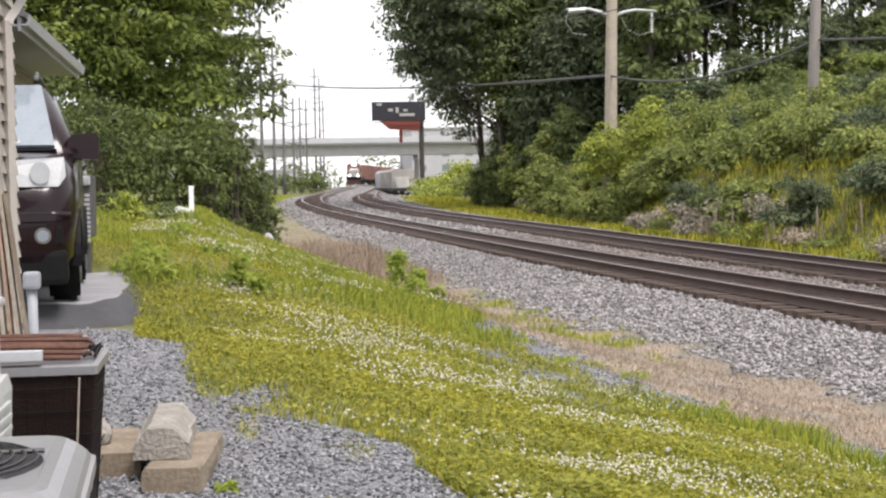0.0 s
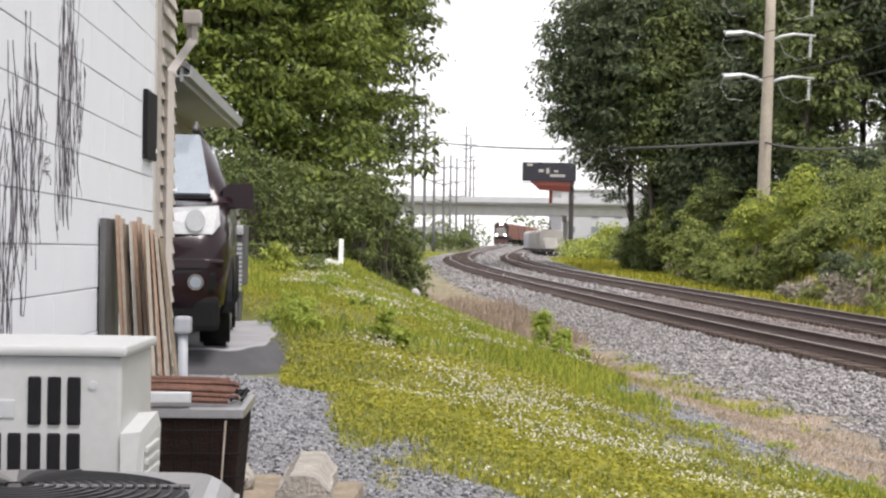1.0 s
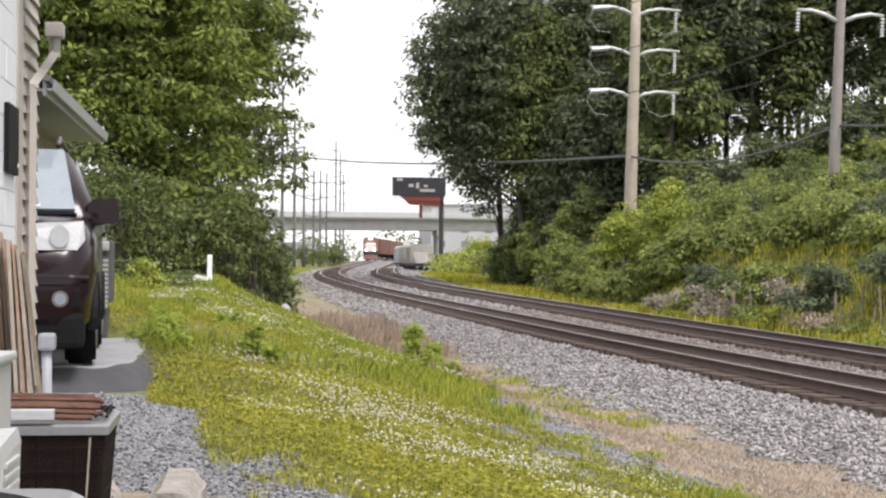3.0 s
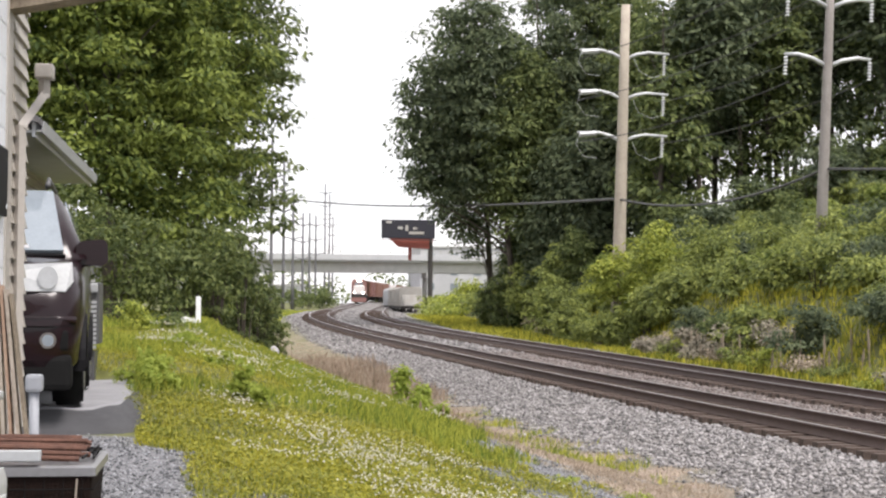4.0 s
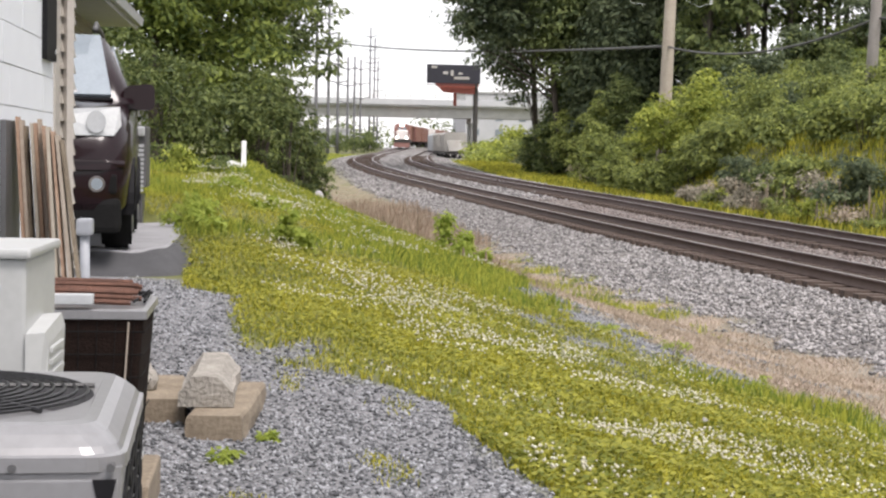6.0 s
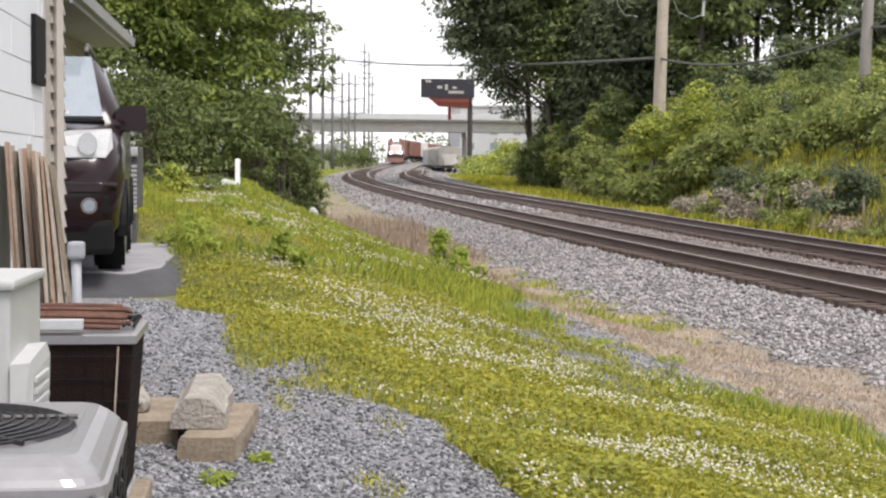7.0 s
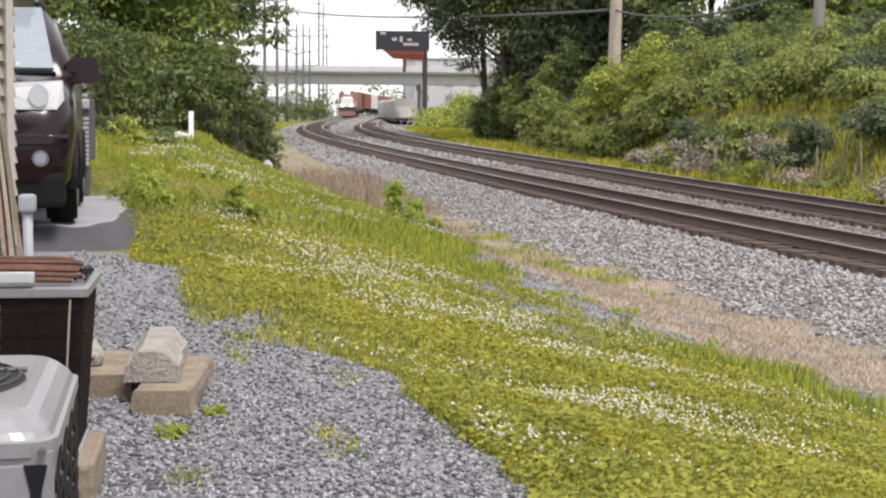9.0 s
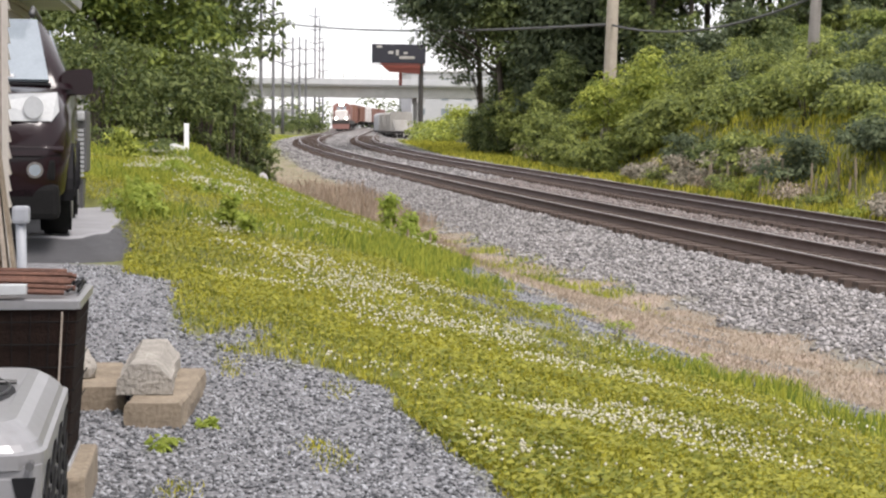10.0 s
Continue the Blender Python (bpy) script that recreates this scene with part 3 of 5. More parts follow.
def build_suv():
    c = thing("suv", pose(-2.13, 13.5, 0.535, 0, 0, 3.6), "dark plum sport utility car parked on the asphalt pad", "car")
    bm = B()
    rings = []
    for y, w, zb, zs, zt, tw in ((0.0, 0.80, 0.36, 0.62, 0.80, 0.70), (0.06, 0.90, 0.30, 0.66, 0.92, 0.78), (0.20, 0.955, 0.27, 0.72, 1.06, 0.84), (0.55, 0.985, 0.28, 0.80, 1.13, 0.87), (1.1, 0.99, 0.28, 0.84, 1.17, 0.88), (1.45, 0.99, 0.28, 0.86, 1.20, 0.90), (3.0, 0.99, 0.28, 0.88, 1.20, 0.92), (4.3, 0.98, 0.30, 0.88, 1.20, 0.92), (4.75, 0.93, 0.34, 0.86, 1.18, 0.86), (4.85, 0.85, 0.42, 0.80, 1.05, 0.76)):
        rings.append(mirror_ring([(0, y, zb), (w * 0.86, y, zb), (w * 0.97, y, zb + 0.12), (w, y, zs), (w * 0.985, y, zt - 0.14), (tw + 0.04, y, zt - 0.035), (tw - 0.06, y, zt), (0, y, zt + 0.025)]))
    loft(bm, rings)
    part("body", bm, CAR_PAINT, c, smooth=True)
    bm = B()
    rings = []
    for y, w, z in ((1.25, 0.86, 1.19), (1.62, 0.80, 1.48), (1.98, 0.73, 1.70), (2.35, 0.70, 1.755), (3.4, 0.70, 1.76), (4.35, 0.68, 1.72), (4.62, 0.66, 1.60), (4.78, 0.72, 1.19)):
        rings.append(mirror_ring([(0, y, 1.15), (0.93 if 1.3 < y < 4.7 else 0.88, y, 1.15), (w + 0.03 + 0.10 * (1.76 - z) / 0.6, y, max(1.17, z - 0.10)), (w - 0.04, y, max(1.18, z - 0.02)), (0, y, z + 0.02)]))
    loft(bm, rings)
    part("cabin", bm, CAR_PAINT, c, smooth=True)
    # windscreen: its pale colour stands in for the sky mirrored in it
    bm = B()
    loft(bm, [[(-0.78, 1.27, 1.215), (0.78, 1.27, 1.215), (0.655, 1.93, 1.70), (-0.655, 1.93, 1.70)], [(-0.78, 1.25, 1.235), (0.78, 1.25, 1.235), (0.655, 1.915, 1.72), (-0.655, 1.915, 1.72)]])
    part("windscreen", bm, GLASS_SKY_TONE, c, "windscreen coloured pale for the reflected sky")
    for x in (-0.28, 0.02):
        bm = B()
        box(bm, x + 0.36, x + 0.46, 1.262, 1.270, 1.25, 1.275)
        part("sticker", bm, WHITE_POST, c)
    bm = B()
    box(bm, -0.80, 0.80, 1.14, 1.28, 1.185, 1.205, 0.008)
    part("cowl", bm, BLACK_PLASTIC, c)
    for s in (-1, 1):
        for y0, y1 in ((1.75, 2.7), (2.78, 3.6), (3.68, 4.45)):
            bm = B()
            a0, a1 = (y0 + 0.28 if y0 < 2 else y0 + 0.02), y1
            loft(bm, [[(s * 0.915, y0, 1.22), (s * 0.915, y1, 1.22), (s * 0.755, a1, 1.64), (s * 0.755, a0, 1.64)], [(s * 0.93, y0, 1.22), (s * 0.93, y1, 1.22), (s * 0.77, a1, 1.64), (s * 0.77, a0, 1.64)]])
            part("side_window", bm, GLASS_SKY_TONE, c)
        bm = B()
        tube(bm, [(s * 0.60, 2.15, 1.77), (s * 0.60, 2.3, 1.83), (s * 0.60, 3.9, 1.83), (s * 0.60, 4.1, 1.76)], [0.03, 0.022, 0.022, 0.03], 8)
        part("roof_rail", bm, DARK_GREY, c, smooth=True)
        # lamps
        bm = B()
        loft(bm, [mirror_free for mirror_free in ([(s * 0.42, 0.055, 0.83), (s * 0.83, 0.11, 0.83), (s * 0.87, 0.17, 0.90), (s * 0.86, 0.19, 1.02), (s * 0.50, 0.10, 1.00), (s * 0.42, 0.075, 0.95)], [(s * 0.42, 0.005, 0.83), (s * 0.84, 0.07, 0.83), (s * 0.90, 0.15, 0.90), (s * 0.885, 0.18, 1.035), (s * 0.50, 0.065, 1.015), (s * 0.42, 0.035, 0.96)])])
        lamp = part("headlight", bm, LENS, c, "clear rectangular headlight")
        bm = B()
        rod(bm, (s * 0.70, 0.025, 0.925), (s * 0.70, 0.09, 0.925), 0.078, n=24)
        part("reflector", bm, ARM, lamp)
        bm = B()
        rod(bm, (s * 0.71, -0.005, 0.575), (s * 0.71, 0.12, 0.575), 0.066, n=24)
        fog = part("fog_light", bm, CHROME, c, "round fog light in a chrome ring")
        bm = B()
        rod(bm, (s * 0.71, -0.012, 0.575), (s * 0.71, 0.02, 0.575), 0.047, n=24)
        part("lens", bm, GLASS_SKY_TONE, fog)
        bm = B()
        box(bm, min(s * 0.46, s * 0.87), max(s * 0.46, s * 0.87), 0.012, 0.16, 0.49, 0.66, 0.03)
        part("fog_surround", bm, RUBBER_SHADE_BLACK, c)
        # mirror
        bm = B()
        loft(bm, [[(s * (0.98 + dx), y, z) for dx, z in ((-0.10, 1.20), (-0.08, 1.185), (0.13, 1.17), (0.17, 1.185), (0.185, 1.22), (0.18, 1.335), (0.165, 1.365), (0.13, 1.375), (-0.05, 1.36), (-0.09, 1.33))] for y in (1.30, 1.32, 1.46, 1.50)])
        mir = part("wing_mirror", bm, CAR_PAINT, c, "plum painted wing mirror")
        bm = B()
        box(bm, min(s * 0.88, s * 1.02), max(s * 0.88, s * 1.02), 1.34, 1.46, 1.17, 1.22, 0.01)
        part("mirror_arm", bm, BLACK_PLASTIC, mir)
        for y in (0.93, 3.70):
            bm = B()
            rod(bm, (s * 0.72, y, 0.36), (s * 0.975, y, 0.36), 0.36, n=36)
            bmesh.ops.bevel(bm, geom=[e for e in bm.edges if len(e.link_faces) == 2 and e.calc_face_angle(0) > 1], offset=0.03, segments=2, affect="EDGES")
            wheel = part("wheel", bm, RUBBER_SHADE_BLACK, c, "black tyre", smooth=True)
            bm = B()
            rod(bm, (s * 0.93, y, 0.36), (s * 0.985, y, 0.36), 0.22, n=24)
            rim = part("rim", bm, GREY_METAL, wheel)
            bm = B()
            loft(bm, [[(s * r1, y + r * math.cos(a), 0.36 + r * math.sin(a)) for r1, r in ((0.80, 0.37), (0.998, 0.37), (1.0, 0.43), (0.80, 0.43))] for a in [math.pi * q / 14 - 0.1 for q in range(16)]])
            part("wheel_arch", bm, BLACK_PLASTIC, c)
    bm = B()
    box(bm, -0.40, 0.40, -0.012, 0.09, 0.80, 0.98, 0.02)
    grille = part("grille", bm, BLACK_PLASTIC, c)
    for z in (0.83, 0.89, 0.95):
        bm = B()
        box(bm, -0.41, 0.41, -0.03, 0.0, z - 0.012, z + 0.012, 0.006)
        part("grille_bar", bm, CHROME, grille)
    # lower bumper: near-black colour stands in for shade under the nose
    bm = B()
    box(bm, -0.90, 0.90, 0.0, 0.45, 0.17, 0.46, 0.05)
    part("lower_bumper", bm, RUBBER_SHADE_BLACK, c)
    bm = B()
    loft(bm, [mirror_ring([(0, y, z - 0.03), (0.75, y + 0.005, z - 0.03), (0.93, y + 0.09, z - 0.01), (0.93, y + 0.10, z + 0.04), (0.75, y + 0.012, z + 0.05), (0, y, z + 0.05)]) for y, z in ((-0.03, 0.70), (0.10, 0.70))])
    part("bumper_ledge", bm, CAR_PAINT, c, smooth=True)
    bm = B()
    box(bm, -0.16, 0.16, -0.035, -0.02, 0.52, 0.66, 0.004)
    plate = part("number_plate", bm, WHITE_POST, c)
    bm = B()
    box(bm, -0.11, 0.11, -0.038, -0.034, 0.57, 0.61)
    part("bar", bm, DARK_GREY, plate)
    # the upper body stands a little taller than the sections above
    for o in c.children_recursive:
        if o.name.split(".")[0] not in ("wheel", "rim", "wheel_arch", "fog_light", "lens", "fog_surround"):
            for v in o.data.vertices:
                v.co.z += 0.20 * max(0.0, (v.co.z - 0.6) / 1.16) + {"headlight": 0.10, "reflector": 0.10, "wing_mirror": -0.06, "mirror_arm": -0.06}.get(o.name.split(".")[0], 0.0)


build_pad()
build_suv()


def build_cabinet():
    c = thing("outdoor_unit", pose(-1.68, 19.4, gz(-1.68, 19.4)), "grey louvred outdoor unit standing behind the car", "outdoor unit")
    bm = B()
    box(bm, -0.35, 0.22, 0, 0.6, 0.50, 1.22, 0.02)
    for lx in (-0.3, 0.12):
        box(bm, lx, lx + 0.05, 0.05, 0.5, -0.05, 0.42)
    part("casing", bm, DARK_GREY, c)
    for k in range(11):
        bm = B()
        box(bm, -0.02, 0.19, -0.03, 0.0, 0.45 + 0.052 * k, 0.484 + 0.052 * k, 0.004)
        part("louvre", bm, ARM, c)
    bm = B()
    box(bm, -0.3, 0.20, -0.05, 0.5, 1.10, 1.21, 0.02)
    part("lid", bm, ARM, c)


build_cabinet()


# ---- units and clutter beside the wall ----
def build_mini_split():
    c = thing("heat_pump", pose(-0.528, 3.50, 0.445, 0, 0, -1.0), "off-white heat pump outdoor unit with dark slotted grille", "heat pump")
    w, d, h = 0.74, 0.42, 0.72
    bm = B()
    box(bm, -w, 0, 0, d, 0, h, 0.008)
    part("casing", bm, APPLIANCE, c)
    bm = B()
    box(bm, -w - 0.012, 0.012, -0.014, d + 0.012, h, h + 0.022, 0.008)
    part("lid", bm, APPLIANCE, c, "off-white lid with a rounded edge")
    for r in range(5):
        for k in range(12):
            if r == 0 and k > 2:
                continue
            x = -0.099 - 0.041 * k
            bm = B()
            z1 = h - 0.043 - r * 0.118
            box(bm, x - 0.014, x + 0.014, -0.006, 0.004, z1 - 0.101, z1, 0.005)
            part("slot", bm, BLACK_PLASTIC, c)
    bm = B()
    box(bm, -0.36, -0.222, -0.003, 0.004, h - 0.132, h - 0.092, 0.003)
    part("name_plate", bm, ARM, c)
    bm = B()
    rod(bm, (-0.06, -0.004, h - 0.06), (-0.06, 0.004, h - 0.06), 0.009, n=12)
    part("screw", bm, ARM, c)
    bm = B()
    loft(bm, [[(0.0, y0, z0), (0.032, y0 + 0.03, z0 + 0.01), (0.042, y0 + 0.05, z1 - 0.03), (0.036, y0 + 0.035, z1), (0.0, y0, z1)] for y0, z0, z1 in ((-0.01, 0.15, 0.56), (0.24, 0.15, 0.58))])
    cover = part("side_vent", bm, APPLIANCE, c, "white louvred service cover")
    for k in range(13):
        bm = B()
        box(bm, 0.038, 0.048, 0.06, 0.24, 0.20 + 0.026 * k, 0.212 + 0.026 * k, 0.002)
        part("slat", bm, APPLIANCE, cover)
    for y in (0.08, 0.30):
        bm = B()
        box(bm, -0.77, -0.05, y - 0.02, y + 0.02, -0.05, -0.002, 0.004)
        box(bm, -0.77, -0.73, y - 0.02, y + 0.02, -0.40, 0.0, 0.004)
        part("bracket", bm, DARK_GREY, c)


def octagon(x0, x1, y0, y1, ch, z, n=5):
    """A rectangle in plan with rounded corners."""
    pts = []
    for cx, cy, a0 in ((x1 - ch, y0 + ch, -90), (x1 - ch, y1 - ch, 0), (x0 + ch, y1 - ch, 90), (x0 + ch, y0 + ch, 180)):
        pts += [(cx + ch * math.cos(radians(a0 + 90 * k / n)), cy + ch * math.sin(radians(a0 + 90 * k / n)), z) for k in range(n + 1)]
    return pts


def build_condenser():
    c = thing("condenser_unit", pose(-0.630, 2.96, -0.198, 0, 0, 2.0), "grey air-conditioning condenser with a black wire fan guard", "air conditioner")
    a = 0.36
    bm = B()
    box(bm, -0.45, 0.45, -0.45, 0.45, 0.16, 0.29, 0.02)
    part("base_pad", bm, CONCRETE, c)
    bm = B()
    loft(bm, [octagon(-a + g, a - g, -a + g, a - g, 0.018, z) for g, z in ((-0.010, 0.29), (-0.012, 1.088))])
    part("casing", bm, GREY_METAL, c)
    bm = B()
    rings = [octagon(-a - g, a + g, -a - g, a + g, 0.06, z) for g, z in ((0.012, 1.078), (0.018, 1.082), (0.018, 1.106), (0.010, 1.109), (0.003, 1.120), (-0.016, 1.138), (-0.034, 1.150), (-0.054, 1.153))]
    n = 32
    vs = [[bm.verts.new(p) for p in ring] for ring in rings]
    for p, q in zip(vs, vs[1:]):
        for k in range(len(p)):
            bm.faces.new((p[k], p[(k + 1) % len(p)], q[(k + 1) % len(p)], q[k]))
    hole = [bm.verts.new((0.302 * math.cos(2 * math.pi * k / n), 0.302 * math.sin(2 * math.pi * k / n), 1.150)) for k in range(n)]
    low = [bm.verts.new((0.297 * math.cos(2 * math.pi * k / n), 0.297 * math.sin(2 * math.pi * k / n), 0.98)) for k in range(n)]
    for k in range(n):
        bm.faces.new((hole[k], hole[(k + 1) % n], low[(k + 1) % n], low[k]))
    bmesh.ops.bridge_loops(bm, edges=[e for e in bm.edges if all(v in vs[-1] for v in e.verts)] + [e for e in bm.edges if all(v in hole for v in e.verts)])
    bmesh.ops.recalc_face_normals(bm, faces=bm.faces)
    part("top_cap", bm, GREY_METAL, c, "grey moulded top cap")
    for k in range(13):
        bm = B()
        r = 0.045 + 0.0205 * k
        pts = [(r * math.cos(2 * math.pi * q / 40), r * math.sin(2 * math.pi * q / 40), 1.158 + 0.014 * (1 - (r / 0.28) ** 2)) for q in range(41)]
        tube(bm, pts, 0.0032, 5)
        part("guard_ring", bm, FAN_WIRE, c)
    for k in range(6):
        bm = B()
        t = math.pi * k / 3 + 0.3
        tube(bm, [(0.03 * math.cos(t), 0.03 * math.sin(t), 1.168), (0.31 * math.cos(t), 0.31 * math.sin(t), 1.156)], 0.005, 6)
        part("guard_spoke", bm, FAN_WIRE, c)
    bm = B()
    rod(bm, (0, 0, 0.98), (0, 0, 1.09), 0.07, n=16)
    for k in range(3):
        box(bm, 0.05, 0.27, -0.07, 0.07, -0.004, 0.004, 0, pose(0, 0, 1.03, 22, 0, 120 * k))
    part("fan", bm, BLACK_PLASTIC, c)
    # slanted louvres down the side, dark marks on the front panel
    for k in range(15):
        for y in (-0.27, -0.09, 0.09, 0.27):
            bm = B()
            box(bm, -0.068, 0.068, -0.006, 0.004, -0.012, 0.012, 0.003, pose(0.370, y, 0.34 + 0.05 * k, 0, 0, 90) @ pose(0, 0, 0, 0, -14, 0))
            part("louvre_slot", bm, BLACK_PLASTIC, c)
    bm = B()
    box(bm, 0.13, 0.366, -0.378, -0.371, 0.32, 1.07, 0.003)
    part("front_panel", bm, GREY_METAL, c)
    for z0 in (0.985, 0.885, 0.785, 0.685):
        bm = B()
        loft(bm, [[(0.345 - w, -0.379 - d, z), (0.345 + w, -0.379 - d, z), (0.345 + w, -0.374, z), (0.345 - w, -0.374, z)] for w, z, d in ((0.008, z0, 0.002), (0.009, z0 + 0.04, 0.002), (0.019, z0 + 0.085, 0.002))])
        part("emblem_mark", bm, BLACK_PLASTIC, c, "dark tapering emblem shape")
    for x in (0.20, 0.355):
        bm = B()
        rod(bm, (x, -0.385, 1.09), (x, -0.36, 1.09), 0.007, n=8)
        part("screw", bm, DARK_GREY, c)


def build_brown_unit():
    c = thing("old_condenser_unit", pose(-0.782, 6.42, -0.015), "old brown condenser unit with wire grille and pale top rim", "air conditioner")
    bm = B()
    box(bm, -0.34, 0.335, -0.36, 0.30, 0.0, 0.165, 0.015)
    part("timber_base", bm, TIMBER, c, "wooden block under the unit")
    bm = B()
    loft(bm, [octagon(-0.26, 0.26, -0.27, 0.27, 0.02, 0.18), octagon(-0.305, 0.305, -0.31, 0.31, 0.02, 0.785)])
    part("coil_casing", bm, BROWN_MESH, c)
    bm = B()
    loft(bm, [octagon(-g, g, -g - 0.005, g, 0.010, z) for g, z in ((0.30, 0.782), (0.318, 0.785), (0.318, 0.815), (0.30, 0.822))])
    part("top_rim", bm, GREY_METAL, c, "pale galvanised top rim")
    bm = B()
    loft(bm, [octagon(-g, g, -g, g, 0.02, z) for g, z in ((0.268, 0.165), (0.27, 0.185))])
    part("bottom_rim", bm, ARM, c)
    for k in range(7):
        s = (k + 0.5) / 7
        bm = B()
        g = 0.268 + 0.045 * s
        z = 0.18 + 0.6 * s
        tube(bm, [(-g, -g - 0.006, z), (g, -g - 0.006, z), (g + 0.002, g, z)], 0.0025, 4)
        part("grille_wire", bm, RUBBER_SHADE_BLACK, c)
    for k in range(9):
        s = (k + 0.5) / 9 * 2 - 1
        bm = B()
        tube(bm, [(0.262 * s, -0.275, 0.19), (0.306 * s, -0.319, 0.775)], 0.002, 4)
        part("grille_wire", bm, RUBBER_SHADE_BLACK, c)
    bm = B()
    tube(bm, [(0.215, -0.279, 0.19), (0.252, -0.324, 0.775)], 0.004, 6)
    part("conduit", bm, PALE_WOOD, c)
    bm = B()
    for k in range(5):
        tube(bm, [(0.06 * k + 0.02, -0.2, 0.84), (0.05 * k + 0.1, 0.1, 0.86), (0.3, 0.2 - 0.1 * k, 0.84)], 0.006, 5)
    part("hose", bm, BLACK_PLASTIC, c)
    # rusty bars lying on the lid
    rng = random.Random(3)
    for k in range(9):
        y = 6.15 + 0.055 * k
        b_ = B()
        h = 0.832 + 0.014 * (k % 3) + 0.012 * (k > 3)
        tube(b_, [(-1.25, y, h), (-0.80, y + rng.uniform(-0.02, 0.02), h + 0.004), (-0.52 + rng.uniform(-0.04, 0.02), y + rng.uniform(-0.03, 0.03), h - 0.004)], 0.011, 6)
        solo("rusty_bar", b_, RUST, "rusty iron bar lying on the old condenser", "metal bar", "bars on the condenser")
    b_ = B()
    box(b_, -0.86, -0.66, 6.09, 6.14, 0.824, 0.862, 0.004)
    solo("metal_strip", b_, ARM, "pale metal strip lying on the old condenser", "metal strip")


def rough_block(bm, x0, x1, y0, y1, z0, z1, chamfer, seed, cuts=5, amp=0.008):
    """A hewn block: a beam with chamfered top edges and an uneven surface."""
    w = x1 - x0
    rings = []
    for k in range(cuts * 2 + 1):
        y = y0 + (y1 - y0) * k / (cuts * 2)
        ring = []
        for px, pz in ((x0, z0), (x0 + w / 2, z0), (x1, z0), (x1, (z0 + z1) / 2), (x1 - 0.2 * chamfer, z1 - chamfer), (x1 - chamfer, z1), (x0 + w / 2, z1), (x0 + chamfer, z1), (x0 + 0.2 * chamfer, z1 - chamfer), (x0, (z0 + z1) / 2)):
            q = noise.noise_vector(Vector((px * 9 + seed, y * 7, pz * 9)))
            ring.append((px + q.x * amp * 2, y + q.y * amp, pz + q.z * amp * (pz > z0)))
        rings.append(ring)
    return loft(bm, rings)


def build_stones():
    for name, args, m, material, label in (
            ("timber_beam", (-0.14, 0.14, 0, 1.22, 0.0, 0.13, 0.015, 1), pose(-0.27, 7.88, -0.01, 0, 0, -5), TIMBER, "short squared brown beam lying on the gravel"),
            ("timber_beam", (-0.13, 0.13, 0, 0.9, 0.0, 0.135, 0.015, 5), pose(-0.56, 8.40, -0.01, 0, 0, 3), TIMBER, "short squared tan beam beside another"),
            ("kerb_stone", (-0.135, 0.135, 0, 1.0, 0.0, 0.15, 0.07, 9), pose(-0.32, 8.13, 0.125, 0, 0, -1), CUT_STONE, "pale hewn kerb stone lying on beams")):
        bm = B()
        rough_block(bm, *args)
        solo(name, bm, material, label, "beam" if "timber" in name else "stone").matrix_world = m
    for i, (x, y, s) in enumerate(((-0.70, 8.72, 0.10), (-0.76, 8.95, 0.12))):
        bm = B()
        bmesh.ops.create_icosphere(bm, subdivisions=2, radius=s)
        for v in bm.verts:
            v.co = v.co * (1 + 0.30 * noise.noise(v.co * 6 + Vector((i * 3, 0, 0)))) + Vector((0, 0, 0))
            v.co.z = max(v.co.z * 0.95, -0.6 * s)
        z = 0.58 * s + 0.125
        solo("boulder", bm, CUT_STONE, "rough grey boulder behind the old condenser", "stone", "boulders").matrix_world = pose(x, y, z)
    bm = B()
    bmesh.ops.create_icosphere(bm, subdivisions=2, radius=0.026)
    for v in bm.verts:
        v.co *= 1 + 0.4 * noise.noise(v.co * 30)
    x, y = 2.85, 10.4
    solo("white_stone", bm, STONE, "small white stone lying in the clover", "stone").matrix_world = pose(x, y, gz(x, y) + 0.03)
    bm = B()
    bmesh.ops.create_icosphere(bm, subdivisions=2, radius=0.11)
    for v in bm.verts:
        v.co *= 1 + 0.4 * noise.noise(v.co * 9)
    solo("white_stone", bm, STONE, "pale rock at the edge of the bank", "stone").matrix_world = pose(1.05, 36, gz(1.05, 36) + 0.1)


